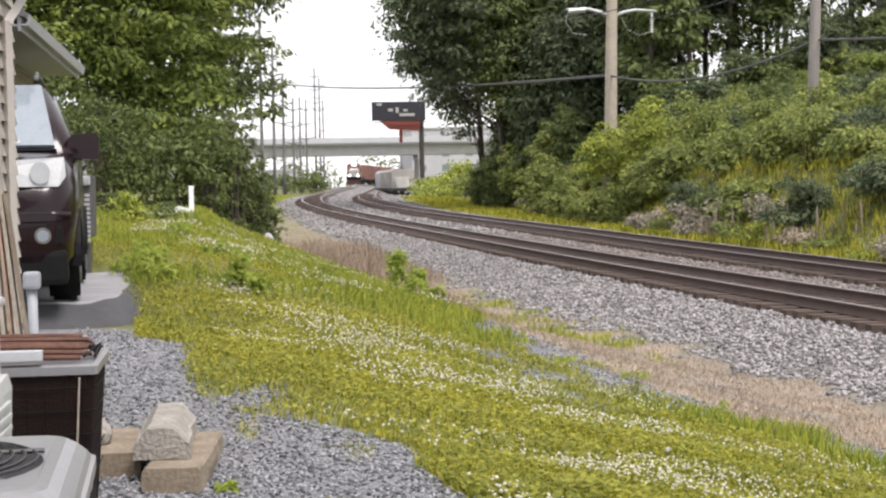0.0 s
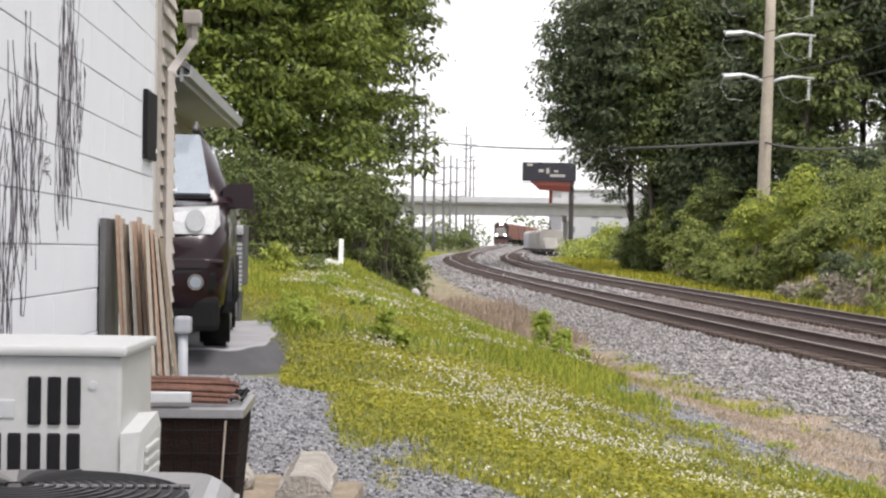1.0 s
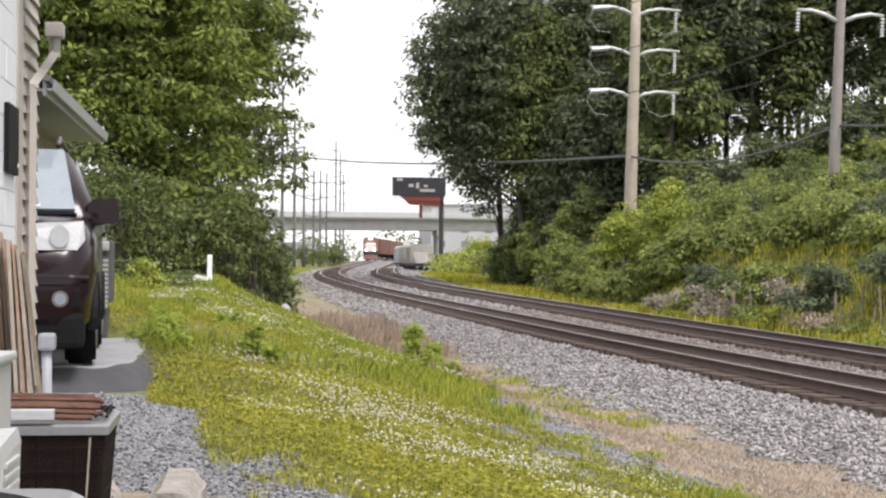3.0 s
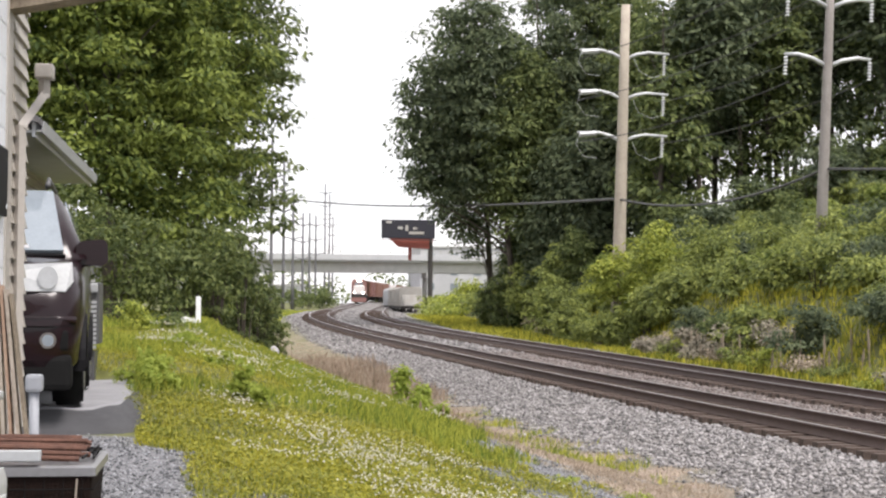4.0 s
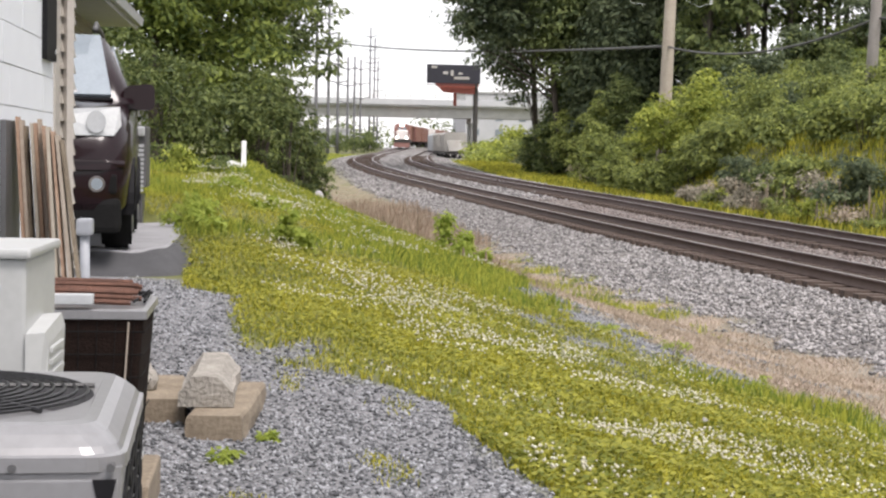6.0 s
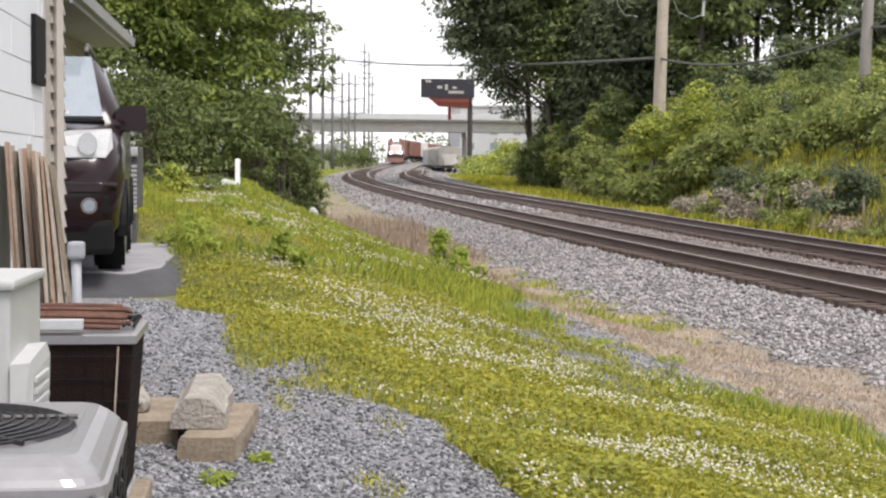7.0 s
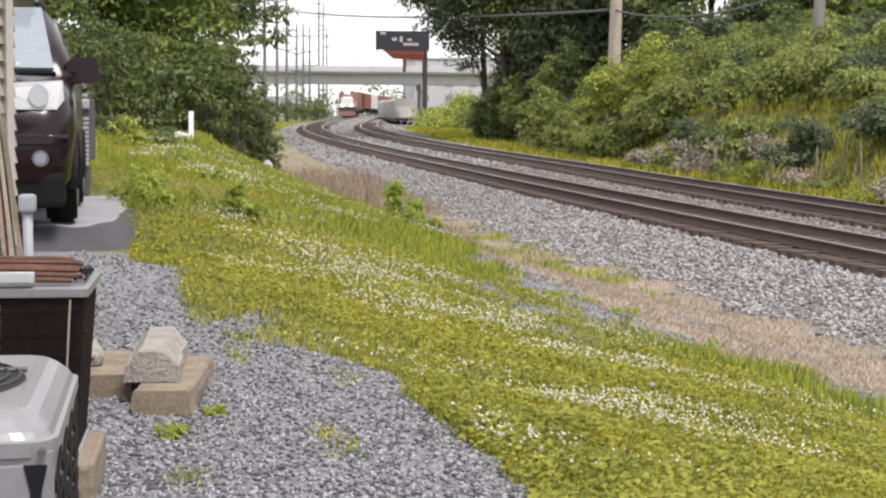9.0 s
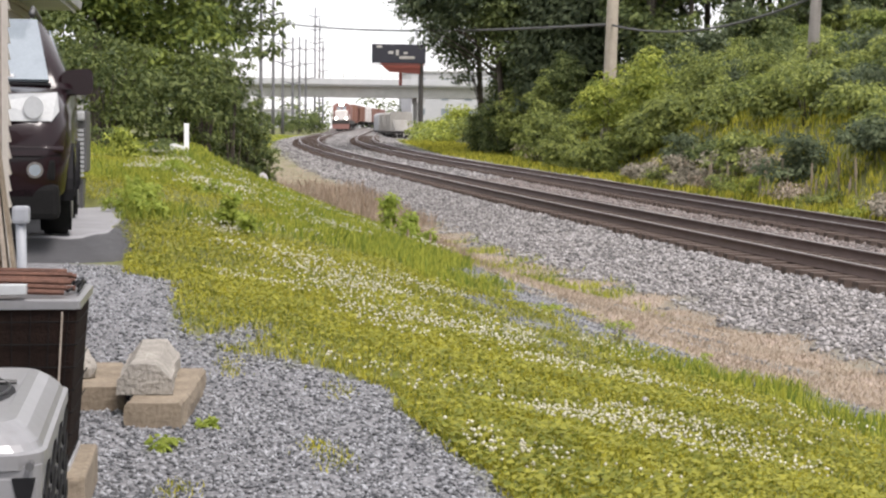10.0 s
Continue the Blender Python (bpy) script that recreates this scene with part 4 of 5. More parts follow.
def build_boards():
    rng = random.Random(8)
    for k in range(13):
        s = k / 12
        xt, xb = -1.235 + 0.19 * s + rng.uniform(-0.006, 0.006), -1.16 + 0.25 * s
        zt, y = 1.52 + rng.uniform(-0.03, 0.03), 8.06 + 0.035 * (k % 4)
        if k > 8:
            xt, xb, zt, y = -1.075 + 0.022 * (k - 9), -0.99 + 0.05 * (k - 9), 1.50 - 0.02 * (k - 9), 7.93
        half = 0.0085 if k % 2 else 0.0065
        bm = B()
        loft(bm, [[(x - half, y, z), (x + half, y, z), (x + half, y + 0.09, z), (x - half, y + 0.09, z)] for x, z in ((xb, 0.0), ((xb + xt) / 2 + 0.004, zt / 2), (xt, zt))])
        solo("board", bm, (WOOD, PALE_WOOD, TIMBER, WOOD, POLE_WOOD)[k % 5], "long weathered board leaning against the block wall", "board", "leaning boards")
    bm = B()
    box(bm, -1.292, -1.262, 7.9, 8.35, 0.0, 1.53, 0.006)
    solo("dark_panel", bm, DARK_GREY, "dark weathered panel standing against the block wall", "panel")
    bm = B()
    tube(bm, [(-1.05, 9.5, 0.08), (-1.062, 9.5, 0.5), (-1.07, 9.5, 0.94)], [0.026, 0.026, 0.03], 10)
    p = thing("vent_pipe", None, "grey plastic vent pipe with a wider cap", "pipe")
    part("pipe", bm, PVC, p, smooth=True)
    bm = B()
    box(bm, -1.115, -1.02, 9.45, 9.55, 0.90, 1.0, 0.02)
    part("cap", bm, PVC, p)
    bm = B()
    box(bm, -1.26, -0.96, 9.3, 9.8, 0.06, 0.42, 0.02)
    solo("concrete_block", bm, CONCRETE, "pale concrete block at the foot of the wall", "block")


def build_marker():
    z = gz(-0.5, 30)
    p = thing("marker_post", pose(-0.5, 30, z), "white marker post with a low white cover beside it", "marker post")
    bm = B()
    box(bm, -0.045, 0.045, -0.03, 0.03, -0.1, 0.56, 0.01)
    part("post", bm, WHITE_POST, p)
    bm = B()
    loft(bm, [[(-0.30, y, 0.0), (-0.04, y, 0.0), (-0.04, y, 0.14), (-0.22, y, 0.2), (-0.3, y, 0.17)] for y in (-0.1, 0.1)])
    part("cover", bm, WHITE_POST, p)
    p2 = thing("marker_post", pose(2.3, 130, gz(2.3, 130)), "thin white marker post by the far bank", "marker post")
    bm = B()
    box(bm, -0.05, 0.05, -0.03, 0.03, -0.1, 0.7, 0.01)
    part("post", bm, WHITE_POST, p2)


build_mini_split()
build_condenser()
build_brown_unit()
build_stones()
build_boards()
build_marker()


# ---- foliage ----
def leaf_cloud(rng, centres, radii, per, size, droop=0.3, flat=0.55, narrow=0.45):
    """Leaves on the outside of many clumps, each facing outwards and up and hanging a little. Gives verts and faces."""
    n = len(centres) * per
    c = np.repeat(np.asarray(centres), per, 0)
    r = np.repeat(np.asarray(radii), per)[:, None]
    d = rng.normal(size=(n, 3))
    d[:, 2] = np.where(d[:, 2] < -0.35, -0.6 * d[:, 2], d[:, 2])
    d /= np.linalg.norm(d, axis=1)[:, None]
    p = c + d * r * (0.55 + 0.5 * rng.random((n, 1)) ** 0.7) * np.array([1, 1, flat])
    nrm = d * 0.8 + rng.normal(size=(n, 3)) * 0.38 + np.array([0, 0, 0.55])
    nrm /= np.linalg.norm(nrm, axis=1)[:, None]
    ax = d + rng.normal(size=(n, 3)) * 0.6 - np.array([0, 0, 1.0]) * droop
    ax -= nrm * (ax * nrm).sum(1)[:, None]
    ax /= np.linalg.norm(ax, axis=1)[:, None] + 1e-6
    side = np.cross(ax, nrm)
    L = size * (0.6 + 0.8 * rng.random((n, 1)))
    W = L * narrow
    v = np.stack([p, p + ax * L * 0.45 + side * W * 0.5 - nrm * W * 0.15, p + ax * L - nrm * L * 0.2, p + ax * L * 0.45 - side * W * 0.5 - nrm * W * 0.15], 1).reshape(-1, 3)
    f = np.arange(n * 4).reshape(n, 4)
    return v, f


def crown_points(rng, n, centre, size, hollow=0.55, lumps=7):
    """Clump centres in an uneven crown: several lobes, fuller at the outside."""
    lobes = rng.normal(size=(lumps, 3))
    lobes /= np.linalg.norm(lobes, axis=1)[:, None]
    lobes = lobes * 0.5
    k = rng.integers(0, lumps, n)
    d = rng.normal(size=(n, 3))
    d /= np.linalg.norm(d, axis=1)[:, None]
    d *= (hollow + (1 - hollow) * rng.random((n, 1))) * (0.45 + 0.2 * rng.random((lumps, 1))[k])
    return np.asarray(centre) + (lobes[k] + d) * np.asarray(size)


def make_tree(name, base, height, crown_size, material, seed, label, clumps=320, per=40, leaf=0.16, clump_r=0.5, low=0.25, category="tree", group="", trunk_r=0.16, flat=0.55, lean=0.0):
    rng = np.random.default_rng(seed)
    t = thing(name, pose(*base), label, category, group)
    cz = height * (low + (1 - low) / 2)
    pts = crown_points(rng, clumps, (lean, 0, cz), (crown_size, crown_size, height * (1 - low) / 2 * 1.12))
    pts = pts[pts[:, 2] > height * low * 0.5]
    bm = B()
    trunk = [(lean * s * s + 0.12 * math.sin(3 * s + seed), 0.1 * math.cos(4 * s + seed), height * 0.82 * s - 0.4 * (s == 0)) for s in (0, 0.2, 0.4, 0.6, 0.8, 1.0)]
    tube(bm, trunk, [trunk_r * (1.15 - 0.95 * i / 5) for i in range(6)], 7)
    for i in range(0, min(len(pts), 46), 2):
        q = Vector(pts[i])
        s = min(0.95, max(0.15, (q.z / (height * 0.82)) - 0.18))
        j = int(s * 5)
        a = Vector(trunk[j]).lerp(Vector(trunk[min(5, j + 1)]), s * 5 - j)
        m = a.lerp(q, 0.55) + Vector((0, 0, 0.25))
        tube(bm, [a, m, q], [trunk_r * 0.34, trunk_r * 0.2, trunk_r * 0.06], 4)
    part("trunk", bm, BARK, t)
    v, f = leaf_cloud(rng, pts, clump_r * (0.6 + 0.8 * rng.random(len(pts))), per, leaf, flat=flat)
    part_mesh("crown", array_mesh("crown", v, f, material), t)
    return t


def make_bush(base, size, height, material, seed, label, n=60, per=30, leaf=0.10, name="bush", category="bush", group=""):
    rng = np.random.default_rng(seed)
    t = thing(name, pose(*base), label, category, group)
    pts = crown_points(rng, n, (0, 0, height * 0.45), (size, size, height * 0.62), hollow=0.4, lumps=6)
    pts = pts[pts[:, 2] > 0.02]
    bm = B()
    for i in range(0, min(len(pts), 24), 2):
        q = Vector(pts[i])
        r = min(0.03, 0.03 * size)
        tube(bm, [(q.x * 0.15, q.y * 0.15, -5 * r), (q.x * 0.5, q.y * 0.5, q.z * 0.6), tuple(q)], [r, r * 0.65, r * 0.2], 4)
    part("stem", bm, BARK, t)
    v, f = leaf_cloud(rng, pts, size * 0.28 * (0.6 + 0.8 * rng.random(len(pts))), per, leaf, flat=0.7, narrow=0.5)
    part_mesh("foliage", array_mesh("foliage", v, f, material), t)
    return t




# ---- line side ----
def insulator(bm, x, z, n=6):
    for k in range(n):
        bmesh.ops.create_cone(bm, cap_ends=True, segments=8, radius1=0.10, radius2=0.06, depth=0.07, matrix=pose(x, 0, z - 0.10 - 0.13 * k))
    rod(bm, (x, 0, z), (x, 0, z - 0.13 * n), 0.025, n=6)


def make_pole(x, y, z0, z1, r, arms, material, label, strings, lean=0.0, reach=2.3, group="transmission poles"):
    p = thing("utility_pole", pose(x, y, z0, 0, lean, 0), label, "utility pole", group)
    bm = B()
    tube(bm, [(0, 0, (z1 - z0) * s) for s in (0, 0.25, 0.5, 0.75, 1)], [r * (1 - 0.38 * s) for s in (0, 0.25, 0.5, 0.75, 1)], 12)
    part("pole", bm, material, p, smooth=True)
    for z in arms:
        for sgn in (-1, 1):
            bm = B()
            tube(bm, [(0.05 * sgn, 0, z - z0 - 0.35), (0.6 * sgn, 0, z - z0 - 0.08), (1.2 * sgn, 0, z - z0 + 0.05), (reach * sgn, 0, z - z0 + 0.02)], [0.10, 0.09, 0.08, 0.06], 8)
            arm = part("arm", bm, ARM if strings else material, p, smooth=True)
            if strings == 1:
                bm = B()
                if sgn < 0:
                    tube(bm, [(-1.35, 0, z - z0 + 0.02), (-2.2, 0, z - z0 - 0.08)], [0.13, 0.13], 8)
                    tube(bm, [(-2.2, 0, z - z0 - 0.05), (-2.35, 0, z - z0 - 0.6), (-1.9, 0.2, z - z0 - 1.15), (-1.2, 0.2, z - z0 - 1.2)], 0.013, 5)
                else:
                    insulator(bm, reach - 0.25, z - z0, 8)
                    tube(bm, [(0.5, 0, z - z0 - 0.3), (0.8, 0.1, z - z0 - 0.9), (1.5, 0.1, z - z0 - 1.2), (2.0, 0, z - z0 - 1.0)], 0.013, 5)
                part("insulator", bm, ARM, arm)
            elif strings == 2:
                bm = B()
                insulator(bm, sgn * (reach - 0.05), z - z0, 6)
                part("insulator", bm, ARM, arm)
    return p


make_pole(19.35, 80, gz(19.35, 80) - 0.3, 16.75, 0.36, (14.35, 12.3, 10.2), POLE_WOOD, "tall pale wooden transmission pole with curved arms and insulators", 1, lean=1.4, reach=2.3)
make_pole(22.75, 61, gz(22.75, 61) - 0.3, 15.5, 0.24, (11.3, 13.6), POLE_GREY, "grey wooden transmission pole with insulator strings", 2, lean=2.4, reach=1.75)
for i, (x, y, top) in enumerate(((5.5, 205, 22.5), (7.8, 228, 22.5), (10.0, 250, 19.6), (12.5, 272, 17.2), (14.8, 296, 18.7), (17.1, 318, 19.5), (20.9, 352, 28.2), (23.6, 380, 28.0), (26.3, 410, 24.5))):
    z0 = gz(x, min(y, 300)) - 0.3
    make_pole(x, y, z0, top, 0.24, () if i in (4,) else (top - 1.8, top - 4.6, top - 7.4), POLE_FAR, "distant grey transmission pole with upswept arms", 0, reach=1.6, group="distant poles")


def span_wire(a, b, sag, r, label):
    bm = B()
    a, b = Vector(a), Vector(b)
    tube(bm, [a.lerp(b, s / 16) - Vector((0, 0, 4 * sag * (s / 16) * (1 - s / 16))) for s in range(17)], r, 5)
    solo("overhead_cable", bm, CABLE, label, "cable", "overhead cables")


P1, P2 = (19.4, 80), (23.0, 61)
span_wire((P2[0], P2[1], 6.95), (P1[0], P1[1], 6.98), 0.8, 0.055, "thick black overhead cable between poles")
span_wire((P1[0], P1[1], 6.98), (5.5, 205, 15.4), 0.75, 0.07, "thick black overhead cable across the railway")
span_wire((P2[0], P2[1], 6.95), (31.0, 32, 7.0), 0.7, 0.055, "thick black overhead cable along the bank")
for z1, z2 in ((14.35, 15.6), (12.3, 13.3), (10.2, 11.2)):
    for dx in (-2.1, 2.1):
        span_wire((P1[0] + dx, P1[1], z1 - 0.4), (P2[0] + dx * 0.7, P2[1], z2 - 0.9), 0.35, 0.022, "thin overhead power line between poles")


def build_bridge():
    b = thing("road_bridge", pose(0, -12, 1.15), "long pale concrete road bridge over the railway", "bridge")
    bm = B()
    box(bm, -90, 95, 350, 361, 10.0, 10.6)
    part("deck", bm, BRIDGE, b)
    for y in (350.0, 360.6):
        bm = B()
        box(bm, -90, 95, y - 0.35, y, 10.35, 11.55, 0.05)
        part("parapet", bm, BRIDGE, b)
    for y in (351.2, 354.8, 358.6):
        bm = B()
        box(bm, -90, 95, y, y + 0.5, 7.9, 10.0)
        part("girder", bm, CONCRETE, b)
    x = -86.0
    while x < 92:
        bm = B()
        box(bm, x, x + 0.16, 349.75, 349.9, 11.55, 12.5)
        part("rail_post", bm, CONCRETE, b)
        x += 2.6
    for z in (11.95, 12.45):
        bm = B()
        box(bm, -90, 95, 349.78, 349.88, z, z + 0.1)
        part("hand_rail", bm, CONCRETE, b)
    for x in (-40, -14, 8.5, 41.5, 56, 74):
        bm = B()
        for y in (352, 355.5, 359):
            box(bm, x, x + 1.2, y - 0.6, y + 0.6, 0.5, 7.0, 0.1)
        box(bm, x - 0.2, x + 1.4, 350.8, 360.2, 6.8, 7.9, 0.05)
        part("pier", bm, CONCRETE, b)
    bm = B()
    box(bm, -90, 6.8, 352, 360, 0, 8.2)
    part("abutment", bm, CONCRETE, b)


def build_billboard():
    s = thing("billboard", None, "dark billboard with a red skirt on a steel post", "billboard")
    bm = B()
    box(bm, 22.1, 29.8, 234.6, 235.4, 11.6, 14.3, 0.05)
    part("panel", bm, SIGN_BLACK, s, "dark blank display panel")
    bm = B()
    loft(bm, [[(23.2, y, 11.6), (29.6, y, 11.6), (29.2, y, 10.1), (24.6, y, 10.35)] for y in (234.7, 235.3)])
    part("skirt", bm, SIGN_RED, s)
    for x0, x1, z0, z1 in ((22.7, 23.5, 13.75, 14.1), (24.4, 25.1, 12.9, 13.3), (25.5, 25.9, 12.7, 13.5), (26.0, 28.2, 12.2, 12.6), (26.6, 27.2, 12.9, 13.2)):
        bm = B()
        box(bm, x0, x1, 234.5, 234.62, z0, z1, 0.02)
        part("pale_mark", bm, HOPPER, s, "pale blurred mark")
    bm = B()
    rod(bm, (29.2, 235, 0.0), (29.2, 235, 11.6), 0.36, n=12)
    part("post", bm, STEEL_DARK, s)
    bm = B()
    rod(bm, (26.4, 236.6, 8.5), (26.4, 236.6, 11), 0.25, n=10)
    part("rear_post", bm, SIGN_RED, s)
    bm = B()
    box(bm, 22.0, 30.0, 234.0, 234.5, 11.3, 11.38)
    part("catwalk", bm, STEEL_DARK, s)


def build_far_buildings():
    for x0, x1, y, z1, label in ((62, 100, 540, 13.5, "low white commercial building beyond the bridge"), (44, 80, 372, 15.5, "grey flat-roofed building behind the bridge"), (-60, 20, 420, 7.2, "long pale warehouse behind the bridge")):
        h = thing("building", None, label, "building", "far buildings")
        bm = B()
        box(bm, x0, x1, y, y + 20, 0, z1)
        part("wall", bm, BRIDGE, h)
        bm = B()
        box(bm, x0 - 0.3, x1 + 0.3, y - 0.3, y + 20.3, z1, z1 + 0.4)
        part("roof", bm, CONCRETE, h)
        x = x0 + 1.5
        while x < x1 - 2:
            for z in np.arange(2.5, z1 - 1.5, 3.4):
                bm = B()
                box(bm, x, x + 1.7, y - 0.1, y + 0.05, z, z + 1.5)
                part("window", bm, GLASS_SKY_TONE, h)
            x += 5.4
    for x, y, z in ((-20, 520, 12), (0, 560, 13), (34, 540, 15), (60, 560, 13), (90, 520, 14)):
        make_bush((x, y, 0), 14, z, LEAF_MID, int(x + 900), "hazy tree line on the horizon", 60, 20, 1.4, name="distant_trees", category="trees", group="horizon trees")
    f = thing("mesh_fence", None, "grey chain-link fence beside the far track", "fence")
    for k in range(10):
        bm = B()
        rod(bm, (30.5 + k * 0.8, 236 + k * 6, 1.0), (30.5 + k * 0.8, 236 + k * 6, 3.4), 0.06, n=6)
        part("post", bm, ARM, f)


build_bridge()
build_billboard()
build_far_buildings()


# ---- trains ----
def wheelset(bm, y, gauge=0.75, r=0.45):
    for s in (-1, 1):
        rod(bm, (s * gauge - 0.06, y, r), (s * gauge + 0.06, y, r), r, n=16)
    rod(bm, (-gauge, y, r), (gauge, y, r), 0.08)


def make_hopper(label, body_mat, m):
    """A covered hopper wagon, its end towards -y, resting on rail level."""
    c = thing("hopper_wagon", m, label, "rail wagon", "hopper wagons")
    bm = B()
    loft(bm, [[(-1.55, y, 1.35), (1.55, y, 1.35), (1.62, y, 2.2), (1.62, y, 3.9), (1.35, y, 4.2), (-1.35, y, 4.2), (-1.62, y, 3.9), (-1.62, y, 2.2)] for y in (1.0, 15.0)])
    part("body", bm, body_mat, c)
    for x in (-1.63, 1.63):
        for k in range(9):
            bm = B()
            box(bm, x - 0.06, x + 0.06, 1.2 + 1.68 * k, 1.3 + 1.68 * k, 1.35, 3.95)
            part("rib", bm, body_mat, c)
    bm = B()
    loft(bm, [[(-1.3, 1.0, 1.4), (1.3, 1.0, 1.4), (1.3, 1.0, 3.0), (-1.3, 1.0, 3.0)], [(-0.9, 0.15, 1.4), (0.9, 0.15, 1.4), (0.9, 0.95, 3.0), (-0.9, 0.95, 3.0)]])
    part("slope_sheet", bm, body_mat, c)
    bm = B()
    box(bm, -1.5, 1.5, 0.0, 16.0, 0.95, 1.3, 0.03)
    part("frame", bm, STEEL_DARK, c)
    for x in (-1.3, -0.9):
        bm = B()
        rod(bm, (x, 0.05, 1.2), (x, 0.05, 4.1), 0.03)
        part("ladder_rail", bm, body_mat, c)
    for k in range(8):
        bm = B()
        rod(bm, (-1.3, 0.05, 1.4 + 0.34 * k), (-0.9, 0.05, 1.4 + 0.34 * k), 0.02)
        part("ladder_rung", bm, body_mat, c)
    bm = B()
    box(bm, -0.22, 0.22, -0.5, 0.1, 0.75, 1.05, 0.03)
    part("coupler", bm, STEEL_DARK, c)
    for y0 in (2.2, 13.8):
        bm = B()
        for y in (-0.85, 0.85):
            wheelset(bm, y0 + y)
        for x in (-1.0, 1.0):
            box(bm, x - 0.1, x + 0.1, y0 - 1.2, y0 + 1.2, 0.4, 0.75, 0.05)
        part("bogie", bm, STEEL_DARK, c)
    return c


def make_loco(m):
    c = thing("locomotive", m, "red and white freight locomotive with lit headlamps", "locomotive")
    bm = B()
    box(bm, -1.5, 1.5, 0, 21, 1.1, 1.75, 0.05)
    part("frame", bm, STEEL_DARK, c)
    bm = B()
    loft(bm, [[(-1.0, 0.6, 1.7), (1.0, 0.6, 1.7), (1.0, 0.6, 3.1), (0.7, 0.6, 3.3), (-0.7, 0.6, 3.3), (-1.0, 0.6, 3.1)], [(-1.1, 2.6, 1.7), (1.1, 2.6, 1.7), (1.1, 2.6, 3.3), (0.8, 2.6, 3.5), (-0.8, 2.6, 3.5), (-1.1, 2.6, 3.3)]])
    part("nose", bm, LOCO_WHITE, c)
    bm = B()
    loft(bm, [[(-1.5, y, 1.7), (1.5, y, 1.7), (1.5, y, 4.2), (1.0, y, 4.65), (-1.0, y, 4.65), (-1.5, y, 4.2)] for y in (2.6, 5.2)])
    part("cab", bm, LOCO_RED, c)
    bm = B()
    box(bm, -1.05, 1.05, 5.2, 20.4, 1.7, 4.4, 0.15)
    part("hood", bm, LOCO_RED, c)
    for x in (-0.75, 0.15):
        bm = B()
        box(bm, x, x + 0.6, 2.52, 2.6, 3.55, 4.1, 0.03)
        part("windscreen", bm, GLASS_SKY_TONE, c)
    for x, z in ((-0.18, 4.4), (0.18, 4.4), (-0.9, 2.0), (0.9, 2.0)):
        bm = B()
        rod(bm, (x, 2.45 if z > 4 else 0.5, z), (x, 2.62 if z > 4 else 0.62, z), 0.2 if z > 4 else 0.17, n=14)
        part("headlamp", bm, HEADLAMP, c)
    bm = B()
    loft(bm, [[(-1.5, 0.1, 1.15), (1.5, 0.1, 1.15), (1.5, 0.0, 0.2), (-1.5, 0.0, 0.2)], [(-1.5, 0.5, 1.15), (1.5, 0.5, 1.15), (1.5, 0.3, 0.2), (-1.5, 0.3, 0.2)]])
    part("pilot", bm, LOCO_RED, c)
    for x in (-1.45, 1.45):
        bm = B()
        for k in range(3):
            rod(bm, (x, 0.15 + k * 0.9, 1.75), (x, 0.15 + k * 0.9, 2.7), 0.03)
        rod(bm, (x, 0.15, 2.7), (x, 2.0, 2.7), 0.03)
        part("handrail", bm, LOCO_WHITE, c)
    for y0 in (4.0, 17.0):
        bm = B()
        for y in (-1.8, 0, 1.8):
            wheelset(bm, y0 + y, r=0.52)
        box(bm, -1.15, 1.15, y0 - 2.4, y0 + 2.4, 0.6, 1.05, 0.05)
        part("bogie", bm, STEEL_DARK, c)
    return c


def make_boxcar(label, body_mat, m):
    c = thing("box_wagon", m, label, "rail wagon", "wagons behind the locomotive")
    bm = B()
    box(bm, -1.55, 1.55, 0.6, 16.4, 1.15, 4.5, 0.06)
    part("body", bm, body_mat, c)
    for x in (-1.57, 1.57):
        for k in range(10):
            bm = B()
            box(bm, x - 0.04, x + 0.04, 0.9 + 1.65 * k, 1.0 + 1.65 * k, 1.2, 4.45)
            part("rib", bm, body_mat, c)
    for y0 in (2.6, 14.4):
        bm = B()
        for y in (-0.85, 0.85):
            wheelset(bm, y0 + y)
        box(bm, -1.1, 1.1, y0 - 1.2, y0 + 1.2, 0.4, 1.1, 0.05)
        part("bogie", bm, STEEL_DARK, c)
    return c


def on_track(y):
    """Pose of a vehicle whose front stands at y on the near track."""
    cx, a = track_frame(0, y)
    cb, _ = track_frame(0, y + 15)
    return pose(cx, y, float(rail_z(y)) + 0.02, 0, 0, -math.degrees(math.atan((cb - cx) / 15)))


HOPPERS = []
for k, (label, m_) in enumerate((("grey weathered covered hopper wagon standing on a siding", HOPPER), ("pale covered hopper wagon coupled behind another", HOPPER), ("pale covered hopper wagon at the end of the string", BRIDGE))):
    HOPPERS.append(make_hopper(label, m_, pose(27.0 + 0.75 * k, 240 + 16.8 * k, 0.55 + 0.1 * k, 0, 0, -2.6)))
siding = thing("railway_track", None, "siding track under the standing hopper wagons", "railway track")
for x in (-0.75, 0.75):
    bm = B()
    tube(bm, [(27.0 + 0.0446 * (y - 240) + x, y, 0.49 + 0.006 * (y - 240)) for y in (205, 225, 245, 262, 298)], 0.06, 6)
    part("rail", bm, RAIL_SIDE, siding)
bm = B()
for k in range(60):
    y = 205 + 1.5 * k
    x = 27.0 + 0.0446 * (y - 240)
    box(bm, x - 1.3, x + 1.3, y, y + 0.25, 0.1, 0.43 + 0.006 * (y - 240))
tagged(part("ties", bm, TIE, siding), kind="stuff")
LOCO = make_loco(on_track(352))
